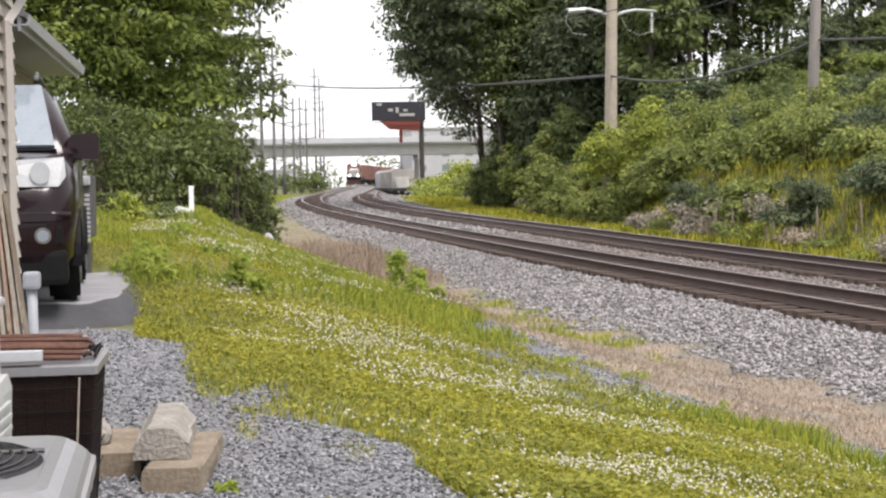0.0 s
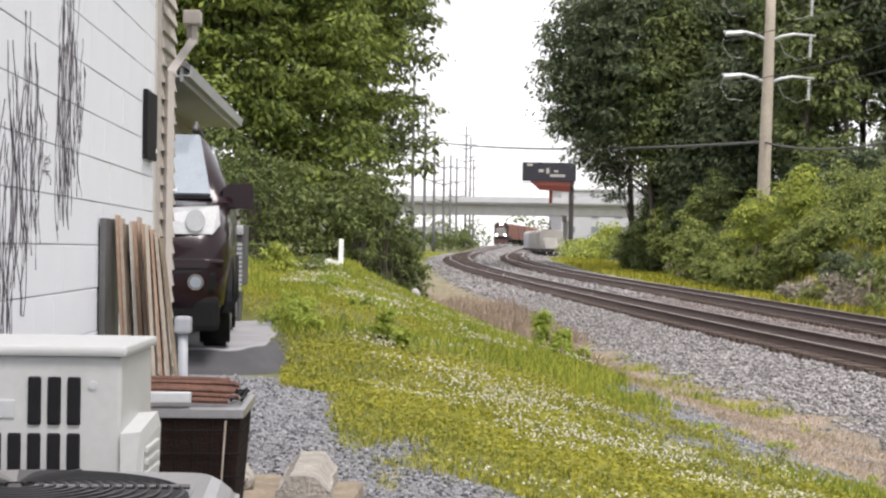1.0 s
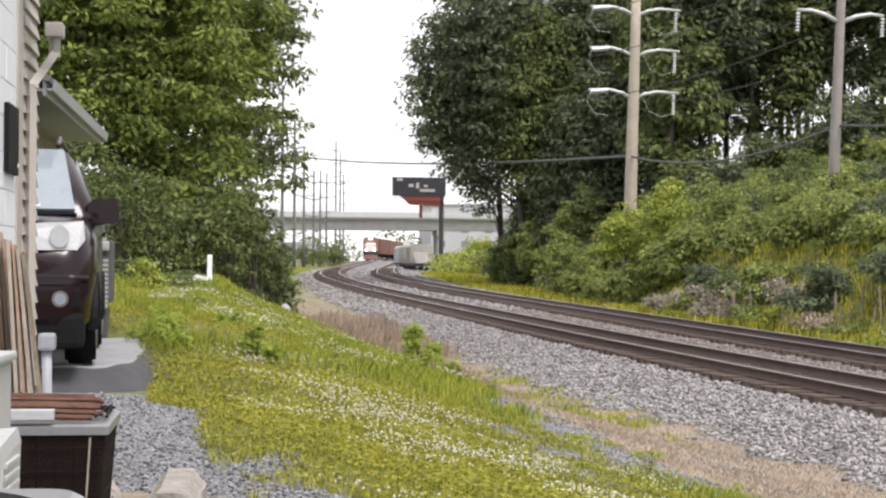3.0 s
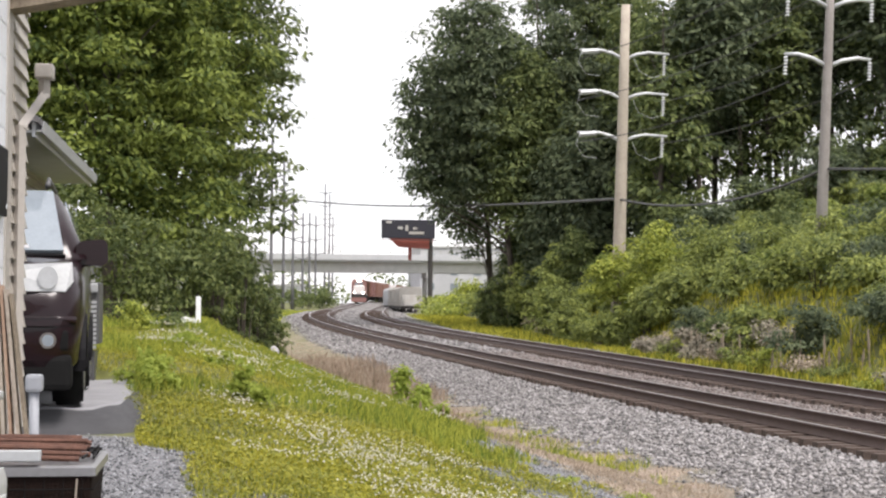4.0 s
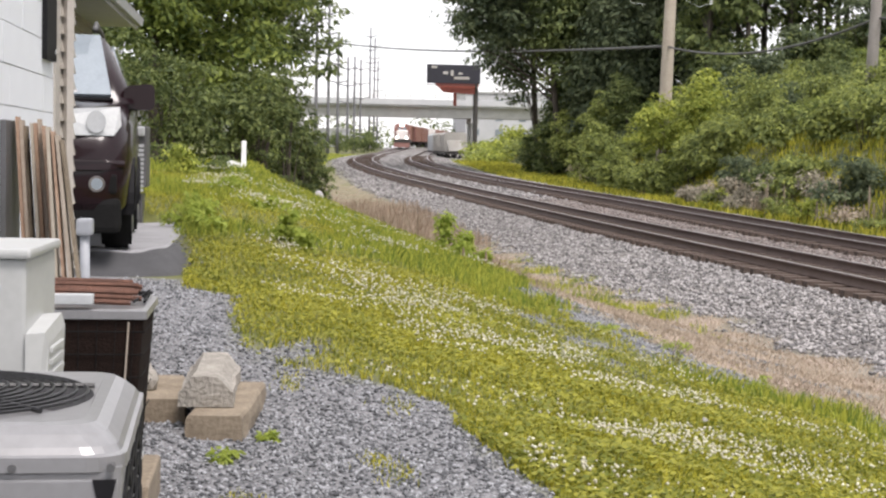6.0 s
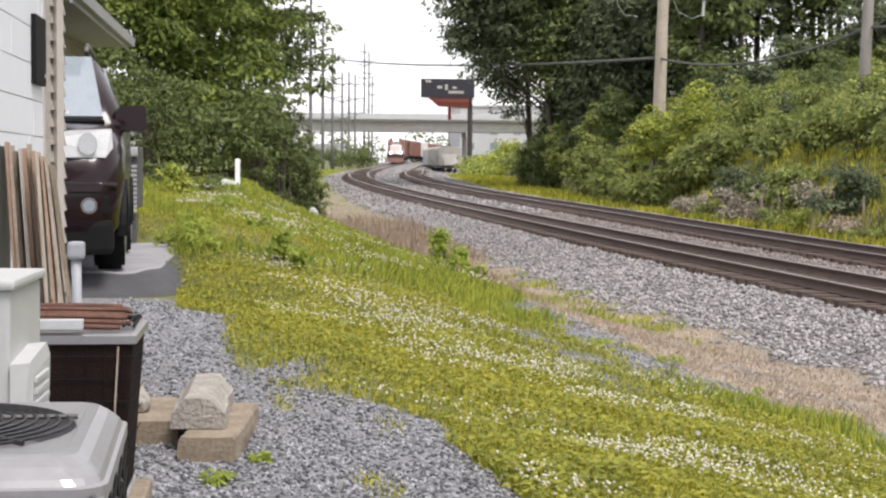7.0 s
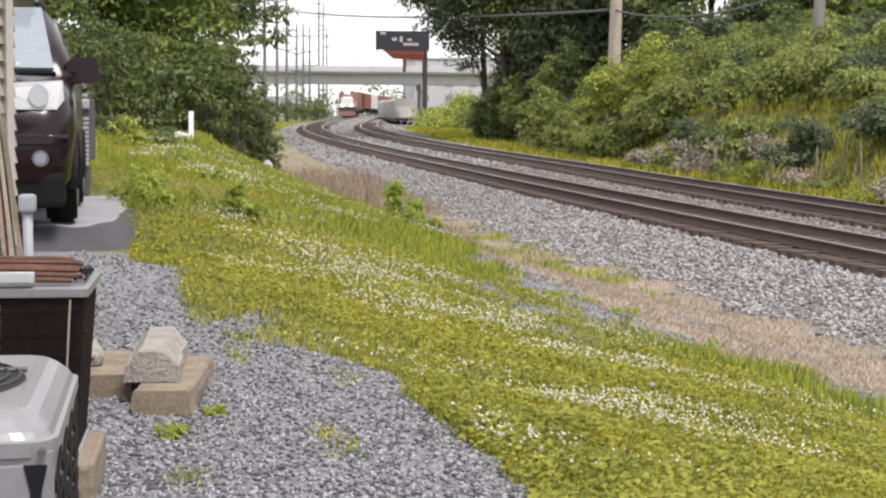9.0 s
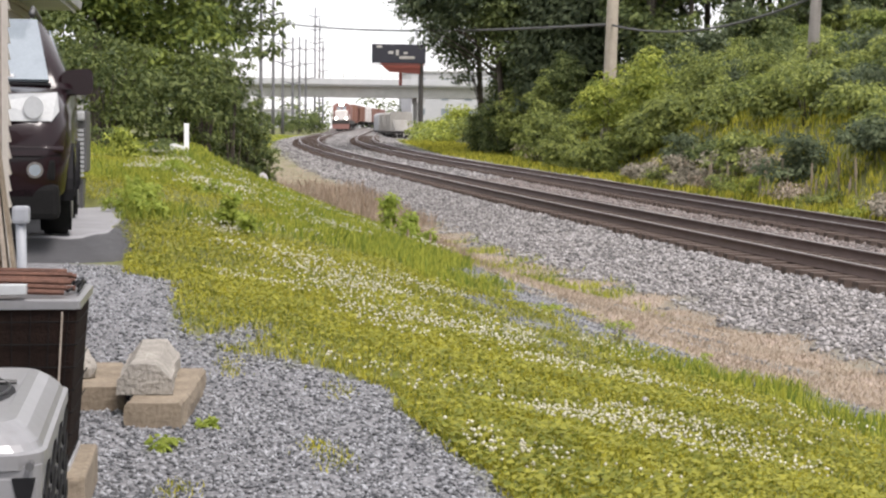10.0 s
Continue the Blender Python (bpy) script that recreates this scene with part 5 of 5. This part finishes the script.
WAGONS = [make_boxcar(("brown box wagon coupled behind the locomotive", "orange-brown box wagon in the moving train", "brown box wagon in the moving train", "brown box wagon in the moving train", "white box wagon in the moving train", "brown box wagon in the moving train", "brown box wagon at the rear of the train")[k], (CAR_BROWN, LOCO_RED, CAR_BROWN, CAR_BROWN, LOCO_WHITE, CAR_BROWN, LOCO_RED)[k], on_track(374 + 17.5 * k)) for k in range(7)]


def plant_left():
    lab = "tall broadleaf tree with layered light green foliage"
    for i, (x, y, h, c, lean, k) in enumerate(((-5.4, 41, 15, 2.7, 0.2, 620), (-2.9, 40, 14.5, 2.5, 0.1, 620), (-1.35, 43, 16, 2.4, 0.3, 620), (-7.5, 50, 19, 3.6, 0.0, 280), (-3.5, 51, 19, 3.6, 0.0, 280), (-10.0, 46, 18, 3.6, 0.0, 220), (-1.1, 50, 15, 2.3, 0.9, 340))):
        make_tree("tree", (x, y, gz(x, y)), h, c, LEAF_SUMAC if i < 3 else LEAF_MID, 20 + i, lab if i < 3 else "tall green tree behind the others", k, 90 if i < 3 else 60, 0.17 if i < 3 else 0.22, 0.70, low=0.0, group="trees beside the house", lean=lean, flat=0.38, trunk_r=0.12)
    # undergrowth at the foot of the trees
    for i, (x, y, s, h) in enumerate(((-4.2, 36, 1.6, 3.0), (-2.4, 37.5, 1.5, 2.6), (-1.0, 39, 1.4, 2.6), (-0.3, 41, 0.9, 2.7), (-5.6, 33, 1.4, 2.8), (-0.2, 47, 1.1, 3.0), (0.4, 52, 0.9, 2.6), (-0.6, 72, 1.4, 3.2), (0.9, 52, 0.9, 3.4), (1.4, 54, 0.7, 2.5), (0.5, 48, 0.9, 3.8), (0.2, 62, 1.2, 3.0), (0.6, 72, 1.2, 2.4))):
        make_bush((x, y, gz(x, y)), s, h, LEAF_MID, 60 + i, "dark green shrub under the trees", 60, 56, 0.12, group="undergrowth")
    make_bush((-1.5, 27, gz(-1.5, 27)), 0.34, 0.5, LEAF_YELLOW, 80, "small round light green bush in the grass", 34, 26, 0.07)
    for i, (x, y, s, h) in enumerate(((-1.0, 28.5, 0.3, 0.3), (-0.75, 30.5, 0.34, 0.32), (-1.9, 30, 0.5, 0.5))):
        make_bush((x, y, gz(x, y)), s, h, LEAF_MID, 84 + i, "low weedy shrub at the edge of the lawn", 24, 22, 0.07)


def plant_right():
    rng = random.Random(12)
    # large trees beyond the bend, crowns reaching out over the line
    for i, (x, y, h, c, k, low, lean) in enumerate(((18.9, 108, 23, 4.7, 500, 0.30, -3.3), (20.6, 107, 17, 3.4, 420, 0.06, -1.0), (21.5, 110, 25, 4.8, 520, 0.12, -0.5), (19.5, 120, 24, 5.0, 420, 0.22, -1.2), (25.5, 112, 25, 4.8, 480, 0.0, 0), (23.2, 103, 14, 3.0, 400, 0.0, 0), (21.0, 104, 9.5, 2.1, 280, 0.0, 0), (20.6, 111, 6.5, 1.7, 180, 0.0, 0), (26.5, 101, 12, 3.2, 300, 0.0, 0))):
        make_tree("tree", (x, y, gz(x, y)), h, c, (LEAF_DARK, LEAF_MID, LEAF_DARK)[i % 3], 120 + i, "large dark green tree overhanging the line", k, 56, 0.34, 1.05, low=low, group="trees beyond the bend", trunk_r=0.22, lean=lean)
    for i, (x, y, r, h) in enumerate(((18.6, 106, 1.7, 4.6), (19.6, 104, 1.8, 5.2), (18.2, 111, 1.5, 3.6), (20.2, 100, 1.7, 4.4), (21.5, 97, 1.7, 4.6))):
        make_bush((x, y, gz(x, y) - 0.1), r, h, LEAF_BUSH if i % 2 else LEAF_MID, 760 + i, "tall shrub at the foot of the large trees", 90, 56, 0.2, group="tall shrubs")
    # dark understorey at the edge of the wood
    for i in range(24):
        x, y = 25 + 1.35 * i + rng.uniform(-0.6, 0.6), 88 + rng.uniform(-2, 3)
        make_bush((x, y, gz(x, y) - 0.2), 2.0, rng.uniform(2.6, 4.4), LEAF_DARK if i % 2 else LEAF_MID, 700 + i, "dark understorey shrub below the wood", 50, 40, 0.3, group="understorey")
    # wood on the hill: tall stems, broken crowns and a dark understorey
    for i in range(36):
        x, y = 26 + 2.5 * (i % 12) + rng.uniform(-1.1, 1.1), 94 + 9 * (i // 12) + rng.uniform(-3, 3)
        h = rng.uniform(16, 23)
        make_tree("tree", (x, y, gz(x, y)), h, rng.uniform(2.6, 3.6), LEAF_DARK if i % 3 else LEAF_MID, 150 + i, "tall slender tree with a dark crown on the hill", 140, 44, 0.42, 1.15, low=0.24 if i % 3 else 0.08, group="wood on the hill", trunk_r=0.17)
    # shrubs that cover the bank
    k = 0
    for row in range(9):
        for col in range(17):
            y = 33 + col * 4.5 + rng.uniform(-1.8, 1.8) - row * 0.3
            x = max(float(hill_x(y)), float(rail_x(y) + gap(y)) + 3.9) + 2.0 + row * 1.7 + rng.uniform(-0.7, 0.7)
            if x / y > 0.50 or (row > 5 and x / y < 0.2):
                continue
            s, h = rng.uniform(0.9, 1.9), rng.uniform(0.9, 2.3) * (0.7 if row == 0 else 1.0)
            m = (LEAF_BUSH, LEAF_MID, LEAF_BUSH, LEAF_SUMAC, LEAF_DARK, LEAF_BUSH)[rng.randrange(6)]
            make_bush((x, y, gz(x, y) - 0.1), s, h, m, 300 + k, "dense green shrub on the railway bank", 56, 52, 0.18, group="shrubs on the bank")
            k += 1
    for i, (x, y, r, h) in enumerate(((18.3, 76, 1.6, 4.3), (19.7, 73.5, 1.7, 4.2), (21.4, 71, 1.8, 3.2), (17.7, 84, 1.5, 3.4), (18.2, 90, 1.6, 3.6), (20.6, 79, 1.6, 3.2), (23.4, 66, 1.8, 2.2), (21.2, 60, 1.6, 1.9), (17.9, 75, 1.2, 2.0), (18.8, 72, 1.3, 2.2), (19.8, 70, 1.4, 2.2), (18.0, 80, 1.2, 2.2))):
        make_bush((x, y, gz(x, y) - 0.1), r, h, LEAF_YELLOW if i < 2 else LEAF_BUSH, 560 + i, "tall spreading shrub round the pole foot", 90, 60, 0.17, group="tall shrubs")
    # low verge plants in front of them
    for i in range(26):
        y = 34 + i * 3.0
        x = max(float(hill_x(y)), float(rail_x(y) + gap(y)) + 3.9) + rng.uniform(0.3, 1.3)
        if x / y > 0.52:
            continue
        make_bush((x, y, gz(x, y) - 0.05), rng.uniform(0.6, 1.0), rng.uniform(0.5, 1.0), (LEAF_YELLOW, LEAF_BUSH, DRY)[i % 3], 420 + i, ("yellow-green weeds on the verge", "green weeds on the verge", "tangle of dry pale stems on the verge")[i % 3], 26, 28, 0.11, group="verge plants")
    # far bank, bright and low
    for i in range(26):
        y = 140 + i * 3.6
        x = float(hill_x(y)) + rng.uniform(-1.5, 3)
        make_bush((x, y, gz(x, y)), rng.uniform(1.6, 2.6), rng.uniform(1.2, 2.2), LEAF_YELLOW if i % 3 else LEAF_BUSH, 460 + i, "bright green shrub on the far bank", 30, 20, 0.34, group="far bank shrubs")
    for i, (x, y, s, h) in enumerate(((13.0, 262, 2.6, 4.6), (10.2, 256, 2.2, 3.4), (15.6, 268, 2.4, 4.4), (7.0, 245, 2.0, 3.0), (5.2, 215, 1.8, 2.4))):
        make_bush((x, y, gz(x, y)), s, h, LEAF_MID, 490 + i, "green bush beside the far bend", 46, 30, 0.34, group="bushes at the bend")


plant_left()
plant_right()


def weeds():
    """Tall single plants at the edge of the ballast."""
    rng = random.Random(5)
    for x, y, h, s in ((2.75, 26.0, 0.72, 0.13), (3.2, 26.3, 0.66, 0.15), (3.0, 25.6, 0.42, 0.16), (3.35, 26.0, 0.34, 0.12)):
        t = thing("weed_plant", pose(x, y, gz(x, y)), "leafy green weed growing at the ballast edge", "plant", "tall weeds")
        bm, nr = B(), np.random.default_rng(int(h * 100))
        cs = []
        for k in range(3):
            a, lean = rng.uniform(0, 6.3), rng.uniform(0.2, 0.9) * s
            top = (math.cos(a) * lean, math.sin(a) * lean, h * rng.uniform(0.75, 1))
            tube(bm, [(0, 0, -0.05), (top[0] * 0.4, top[1] * 0.4, top[2] * 0.5), top], [0.008, 0.006, 0.003], 4)
            cs += [(top[0] * q, top[1] * q, top[2] * q) for q in (0.45, 0.6, 0.75, 0.88, 1.0)]
        part("stem", bm, LEAF_MID, t)
        v, f = leaf_cloud(nr, np.array(cs), np.full(len(cs), 0.10), 26, 0.10, droop=0.1, flat=0.9, narrow=0.4)
        part_mesh("leaves", array_mesh("leaves", v, f, LEAF_WEED), t)
    for x, y, h in ((2.33, 26.0, 0.62), (2.9, 24.6, 0.3), (3.3, 25.0, 0.36), (3.45, 25.3, 0.3)):
        t = thing("dry_stalk", pose(x, y, gz(x, y)), "dry brown seed stalk standing in the grass", "plant", "dry stalks")
        bm = B()
        tube(bm, [(0, 0, -0.05), (0.01, 0, h * 0.5), (0.015, 0.01, h * 0.6), (0.015, 0.01, h)], [0.008, 0.008, 0.028, 0.012], 6)
        part("stalk", bm, SEED, t)


weeds()


def verge_stalks():
    """Pale upright flower stalks and grey tangles of dead stems on the verge beyond the far track."""
    rng = random.Random(41)
    for k in range(26):
        y = rng.uniform(44, 62)
        x = float(hill_x(y)) + rng.uniform(0.2, 1.5)
        h = rng.uniform(0.7, 1.3)
        t = thing("verge_stalk", pose(x, y, gz(x, y), rng.uniform(-5, 5), rng.uniform(-5, 5), 0), "pale upright dry flower stalk on the verge", "plant", "verge stalks")
        bm = B()
        tube(bm, [(0, 0, -0.1), (0.01, 0, h * 0.45), (0.02, 0.01, h * 0.6), (0.02, 0.02, h)], [0.02, 0.02, 0.045, 0.02], 6)
        part("stalk", bm, DRY, t)
    for i, (y, dx, r, h) in enumerate(((66, 0.5, 0.9, 0.9), (63, 1.1, 1.1, 1.2), (60, 0.8, 1.0, 1.0), (57, 1.4, 1.1, 1.3), (54, 1.8, 1.0, 1.0), (41, 1.0, 0.9, 0.8), (39, 0.5, 0.8, 0.7))):
        x = float(hill_x(y)) + dx
        make_bush((x, y, gz(x, y) - 0.05), r, h, DEAD, 870 + i, "grey tangle of dead stems on the verge", 60, 40, 0.12, name="dead_brush", category="brush", group="dead brush")


verge_stalks()


def weed_clumps():
    """Broad-leaved weeds that stand out of the grass on the bank, and two in the gravel."""
    for i, (x, y, r, h) in enumerate(((-0.95, 18.4, 0.30, 0.30), (-0.72, 17.6, 0.26, 0.26), (-0.85, 19.4, 0.28, 0.28), (0.2, 17.4, 0.14, 0.46), (0.31, 17.0, 0.12, 0.3), (-0.1, 20.6, 0.2, 0.24), (-0.65, 23.2, 0.25, 0.25), (1.0, 24.0, 0.2, 0.22))):
        make_bush((x, y, gz(x, y) - 0.03), r, h, LEAF_WEED, 800 + i, "leafy green weed clump in the uncut grass", 36, 20, 0.065, name="weed_clump", category="weed", group="weed clumps")
    for i, (x, y, r) in enumerate(((-0.19, 7.34, 0.075), (-0.01, 7.9, 0.05), (3.75, 14.8, 0.2), (3.35, 16.2, 0.14), (4.3, 13.9, 0.16))):
        make_bush((x, y, gz(x, y) - 0.02), r, r * 1.2, LEAF_WEED, 830 + i, "small yellow-green weed growing out of the gravel", 14, 14, 0.035, name="weed_clump", category="weed", group="gravel weeds")


weed_clumps()


def blades(name, x, y, height, width, material, rng, lean=0.35, label=""):
    """Single grass blades, each a bent tapering strip."""
    n = len(x)
    z = ground_z(x, y)
    a = rng.random(n) * 2 * np.pi
    s = np.stack([np.cos(a), np.sin(a), np.zeros(n)], 1) * (width * (0.6 + 0.8 * rng.random(n)))[:, None]
    b = rng.random(n) * 2 * np.pi
    h = height * (0.5 + rng.random(n))
    out = np.stack([np.cos(b), np.sin(b), np.zeros(n)], 1) * (h * lean * rng.random(n))[:, None]
    p = np.stack([x, y, z - 0.01], 1)
    mid = p + out * 0.35 + np.stack([0 * h, 0 * h, h * 0.6], 1)
    tip = p + out + np.stack([0 * h, 0 * h, h], 1)
    v = np.stack([p - s, p + s, mid + s * 0.7, tip, mid - s * 0.7], 1).reshape(-1, 3)
    f = np.arange(n * 5).reshape(n, 5)
    return tagged(new(name, array_mesh(name, v, f, material)), label, "grass", kind="stuff")


def scatter(rng, n, x0, x1, y0, y1):
    """Plan points, denser near the eye."""
    y = y0 * (y1 / y0) ** rng.random(n)
    return x0 + (x1 - x0) * rng.random(n), y


def grow_grass():
    rng = np.random.default_rng(7)
    # short lawn
    x, y = scatter(rng, 380000, -2.4, 6.8, 5.0, 36)
    g, d, b = zones(x, y)
    keep = (g + d + b < 0.45 + 0.45 * rng.random(len(x))) & (x < y * 0.52) & (x > np.where(y < 12.3, gravel_x(y) - 0.5, ip(y, [12.3, 14, 16, 19.3, 19.8], [-0.66, -0.74, -1.0, -1.02, -2.4])))
    patchy = 0.72 + 0.4 * wob(x, y, 1.1, 3.0)
    keep &= rng.random(len(x)) < patchy
    x, y = x[keep], y[keep]
    tall = (wob(x, y, 0.8, 1.0) * 0.8 + ip(y, [5, 13, 18, 26], [-1.0, -0.7, 0.25, 0.6])) > 0.15
    tall |= (x > lawn_x(y) - 0.9) & (wob(x, y, 1.7, 4.0) > -0.3) & (y > 16.5)
    tall |= (x > lawn_x(y) - 0.8) & (wob(x, y, 1.3, 2.0) > -0.2) & (y < 13.6)
    blades("lawn_grass", x[~tall], y[~tall], 0.055, 0.0045, GRASS, rng, 0.8, "short bright green clover lawn")
    blades("tall_grass", x[tall], y[tall], 0.125, 0.0065, GRASS_TALL, rng, 0.6, "tall uncut green grass on the bank")
    # clover leaves lying almost flat over the short lawn
    k = np.nonzero(~tall & (rng.random(len(x)) < 0.55))[0]
    n, qx, qy = len(k), x[k] + rng.normal(size=len(k)) * 0.01, y[k] + rng.normal(size=len(k)) * 0.01
    c = np.stack([qx, qy, ground_z(qx, qy) + 0.025 + 0.045 * rng.random(n) + 0.02 * wob(qx, qy, 5.0, 1.0)], 1)
    a = rng.random((n, 1)) * 6.28 + np.arange(4)[None] * 1.571
    r = 0.009 + 0.013 * rng.random((n, 1))
    v = c[:, None] + np.stack([np.cos(a) * r, np.sin(a) * r, rng.normal(size=(n, 4)) * 0.006], -1)
    tagged(new("clover_leaves", array_mesh("clover_leaves", v.reshape(-1, 3), np.arange(n * 4).reshape(n, 4), CLOVER)), "low mat of yellow-green clover leaves", "clover", kind="stuff")
    # tufts in the gravel
    cx, cy = np.array([0.56, 0.5, -0.12, 0.12, 0.7]), np.array([6.97, 7.3, 6.5, 9.5, 8.9])
    k = rng.integers(0, len(cx), 600)
    blades("gravel_weeds", cx[k] + rng.normal(size=600) * 0.05, cy[k] + rng.normal(size=600) * 0.12, 0.035, 0.003, GRASS, rng, 0.9, "sparse weeds in the gravel")
    # dry strip
    x, y = scatter(rng, 150000, 2.0, 8.6, 10, 85)
    g, d, b = zones(x, y)
    keep = d > 0.25 + 0.6 * rng.random(len(x))
    x, y = x[keep], y[keep]
    blades("dry_grass", x, y, 0.05, 0.007, DRY, rng, 1.2, "dry tan grass strip along the ballast")
    far = y > 24
    k = np.nonzero(far & (x < lawn_x(y) + 1.3) & (rng.random(len(x)) < 0.35))[0]
    blades("seed_grass", x[k], y[k], 0.17, 0.006, SEED, rng, 0.5, "tall brownish seeding grass at the ballast edge")
    # brownish seeding grass where the ground drops behind the bank
    x, y = scatter(rng, 9000, 1.2, 5.4, 37, 62)
    keep = (dip(x, y) > 0.25) & (x < ballast_x(y) + 0.3) & (wob(x, y, 1.3, 2.0) + 0.5 > rng.random(len(x)))
    blades("stalk_grass", x[keep], y[keep], 0.30, 0.011, SEED, rng, 0.4, "tall brownish dry stalks behind the bank")
    # far banks and verge
    x, y = scatter(rng, 90000, -3.0, 12.0, 30, 240)
    keep = (x < np.where(y < 100, lawn_x(y), ballast_x(y) - 0.4)) & (dip(x, y) < 0.3)
    blades("bank_grass", x[keep], y[keep], 0.10, 0.02, GRASS_TALL, rng, 0.5, "rough green grass on the far bank")
    x, y = scatter(rng, 50000, -4.0, 5.0, 28, 150)
    x = hill_x(y) + x
    keep = x > rail_x(y) + 1.435 + gap(y) + 2.3
    blades("verge_grass", x[keep], y[keep], 0.24, 0.024, GRASS, rng, 0.6, "yellow-green grass verge below the shrubs")
    # clover heads: small faceted balls
    x, y = scatter(rng, 60000, -1.2, 5.4, 5.0, 32)
    g, d, b = zones(x, y)
    band = wob(x, y, 0.9, 3.3) * 0.25 + wob(x, y, 2.2, 0.7) * 0.45 + wob(x, y, 6.0, 1.7) * 0.25 - 0.12
    for cx, cy, rx, ry in ((0.9, 14.8, 0.7, 0.6), (2.0, 15.5, 0.5, 0.5), (1.2, 12.6, 0.6, 0.8), (2.1, 12.4, 0.6, 0.5), (2.6, 11.3, 0.6, 0.4), (3.2, 11.7, 0.3, 0.3), (1.9, 8.8, 0.5, 0.35), (2.8, 9.6, 0.5, 0.35), (-0.8, 23.5, 0.6, 1.6), (0.1, 16.8, 0.3, 0.4), (0.0, 21.0, 0.5, 1.0)):
        band += 1.0 * np.exp(-(((x - cx) / rx) ** 2 + ((y - cy) / ry) ** 2))
    keep = (g + d + b < 0.3) & (band > 0.1 + 0.7 * rng.random(len(x))) & (x < y * 0.52) & (x > np.where(y < 20, -0.6, -1.2))
    x, y = x[keep], y[keep]
    octo = np.array([(1, 0, 0), (0, 1, 0), (-1, 0, 0), (0, -1, 0), (0, 0, 1), (0, 0, -0.8)]) * 0.0092
    c = np.stack([x, y, ground_z(x, y) + 0.055 + 0.05 * rng.random(len(x)) + 0.10 * (y > 18)], 1)
    v = (c[:, None] + octo[None] * (0.7 + 0.6 * rng.random((len(x), 1, 1)))).reshape(-1, 3)
    tri = np.array([(0, 1, 4), (1, 2, 4), (2, 3, 4), (3, 0, 4), (1, 0, 5), (2, 1, 5), (3, 2, 5), (0, 3, 5)])
    f = (np.arange(len(x))[:, None, None] * 6 + tri[None]).reshape(-1, 3)
    tagged(new("clover_flowers", array_mesh("clover_flowers", v, f, FLOWER)), "white clover flower heads in the lawn", "flowers", kind="stuff")


grow_grass()


def stones(name, x, y, size, material, rng, label, sink=0.35):
    """Loose broken stones lying on the ground."""
    n = len(x)
    base = np.array([(1, 0, 0), (0, 1, 0), (-1, 0, 0), (0, -1, 0), (0, 0, 1), (0, 0, -1)], float)
    v = base[None] * (0.5 + 0.6 * rng.random((n, 6, 1))) + rng.normal(size=(n, 6, 3)) * 0.18
    a = rng.random(n) * 6.28
    ca, sa = np.cos(a)[:, None], np.sin(a)[:, None]
    v = np.stack([v[..., 0] * ca - v[..., 1] * sa, v[..., 0] * sa + v[..., 1] * ca, v[..., 2] * 0.7], -1)
    s = size * (0.45 + 0.8 * rng.random((n, 1, 1)) ** 1.5)
    c = np.stack([x, y, ground_z(x, y) + size * (0.5 - sink) + size * 0.25 * rng.random(n)], 1)
    tri = np.array([(0, 1, 4), (1, 2, 4), (2, 3, 4), (3, 0, 4), (1, 0, 5), (2, 1, 5), (3, 2, 5), (0, 3, 5)])
    f = (np.arange(n)[:, None, None] * 6 + tri[None]).reshape(-1, 3)
    return tagged(new(name, array_mesh(name, (c[:, None] + v * s).reshape(-1, 3), f, material)), label, "gravel", kind="stuff")


def lay_stones():
    rng = np.random.default_rng(3)
    x, y = scatter(rng, 105000, -1.2, 6.0, 5.0, 22)
    g, d, b = zones(x, y)
    keep = (g > 0.25 + 0.5 * rng.random(len(x))) & (x < y * 0.5)
    stones("drive_gravel", x[keep], y[keep], 0.0165, GRAVEL, rng, "loose grey crushed gravel of the drive")
    x, y = scatter(rng, 95000, 5.2, 17.5, 12, 70)
    g, d, b = zones(x, y)
    rx = rail_x(y)
    off = (np.abs(x - rx) > 0.10) & (np.abs(x - rx - 1.5) > 0.10) & (np.abs(x - rx - gap(y)) > 0.1) & (np.abs(x - rx - gap(y) - 1.5) > 0.1)
    keep = (b > 0.3 + 0.5 * rng.random(len(x))) & off & (x < y * 0.53)
    fx, fy = scatter(rng, 15000, 0, 1, 66, 210)
    fx = rail_x(fy) - 6.0 + fx * (8.0 + gap(fy) + 3.0)
    fk = (np.abs(fx - rail_x(fy)) > 0.15) & (np.abs(fx - rail_x(fy) - 1.5) > 0.15) & (zones(fx, fy)[2] > 0.4)
    stones("far_ballast", fx[fk], fy[fk], 0.10, STONE, rng, "grey broken stone ballast round the bend")
    bed = x > rx - 0.5
    stones("ballast", x[keep & ~bed], y[keep & ~bed], 0.050, STONE, rng, "grey broken stone railway ballast")
    stones("track_ballast", x[keep & bed], y[keep & bed], 0.050, RUSTY_STONE, rng, "rust-stained broken stone between the rails")


lay_stones()


# ---- what moves ----
def motions():
    # the freight train rolls slowly out from under the bridge towards the bend
    times = [0.5 * k for k in range(21)]
    front = [float(np.interp(t, [0, 5.5, 7.5, 10], [352, 312, 299, 284])) for t in times]
    walk(LOCO, [(t, on_track(y)) for t, y in zip(times, front)])
    for k, wagon in enumerate(WAGONS):
        walk(wagon, [(t, on_track(y + 22 + 17.5 * k)) for t, y in zip(times, front)])


motions()
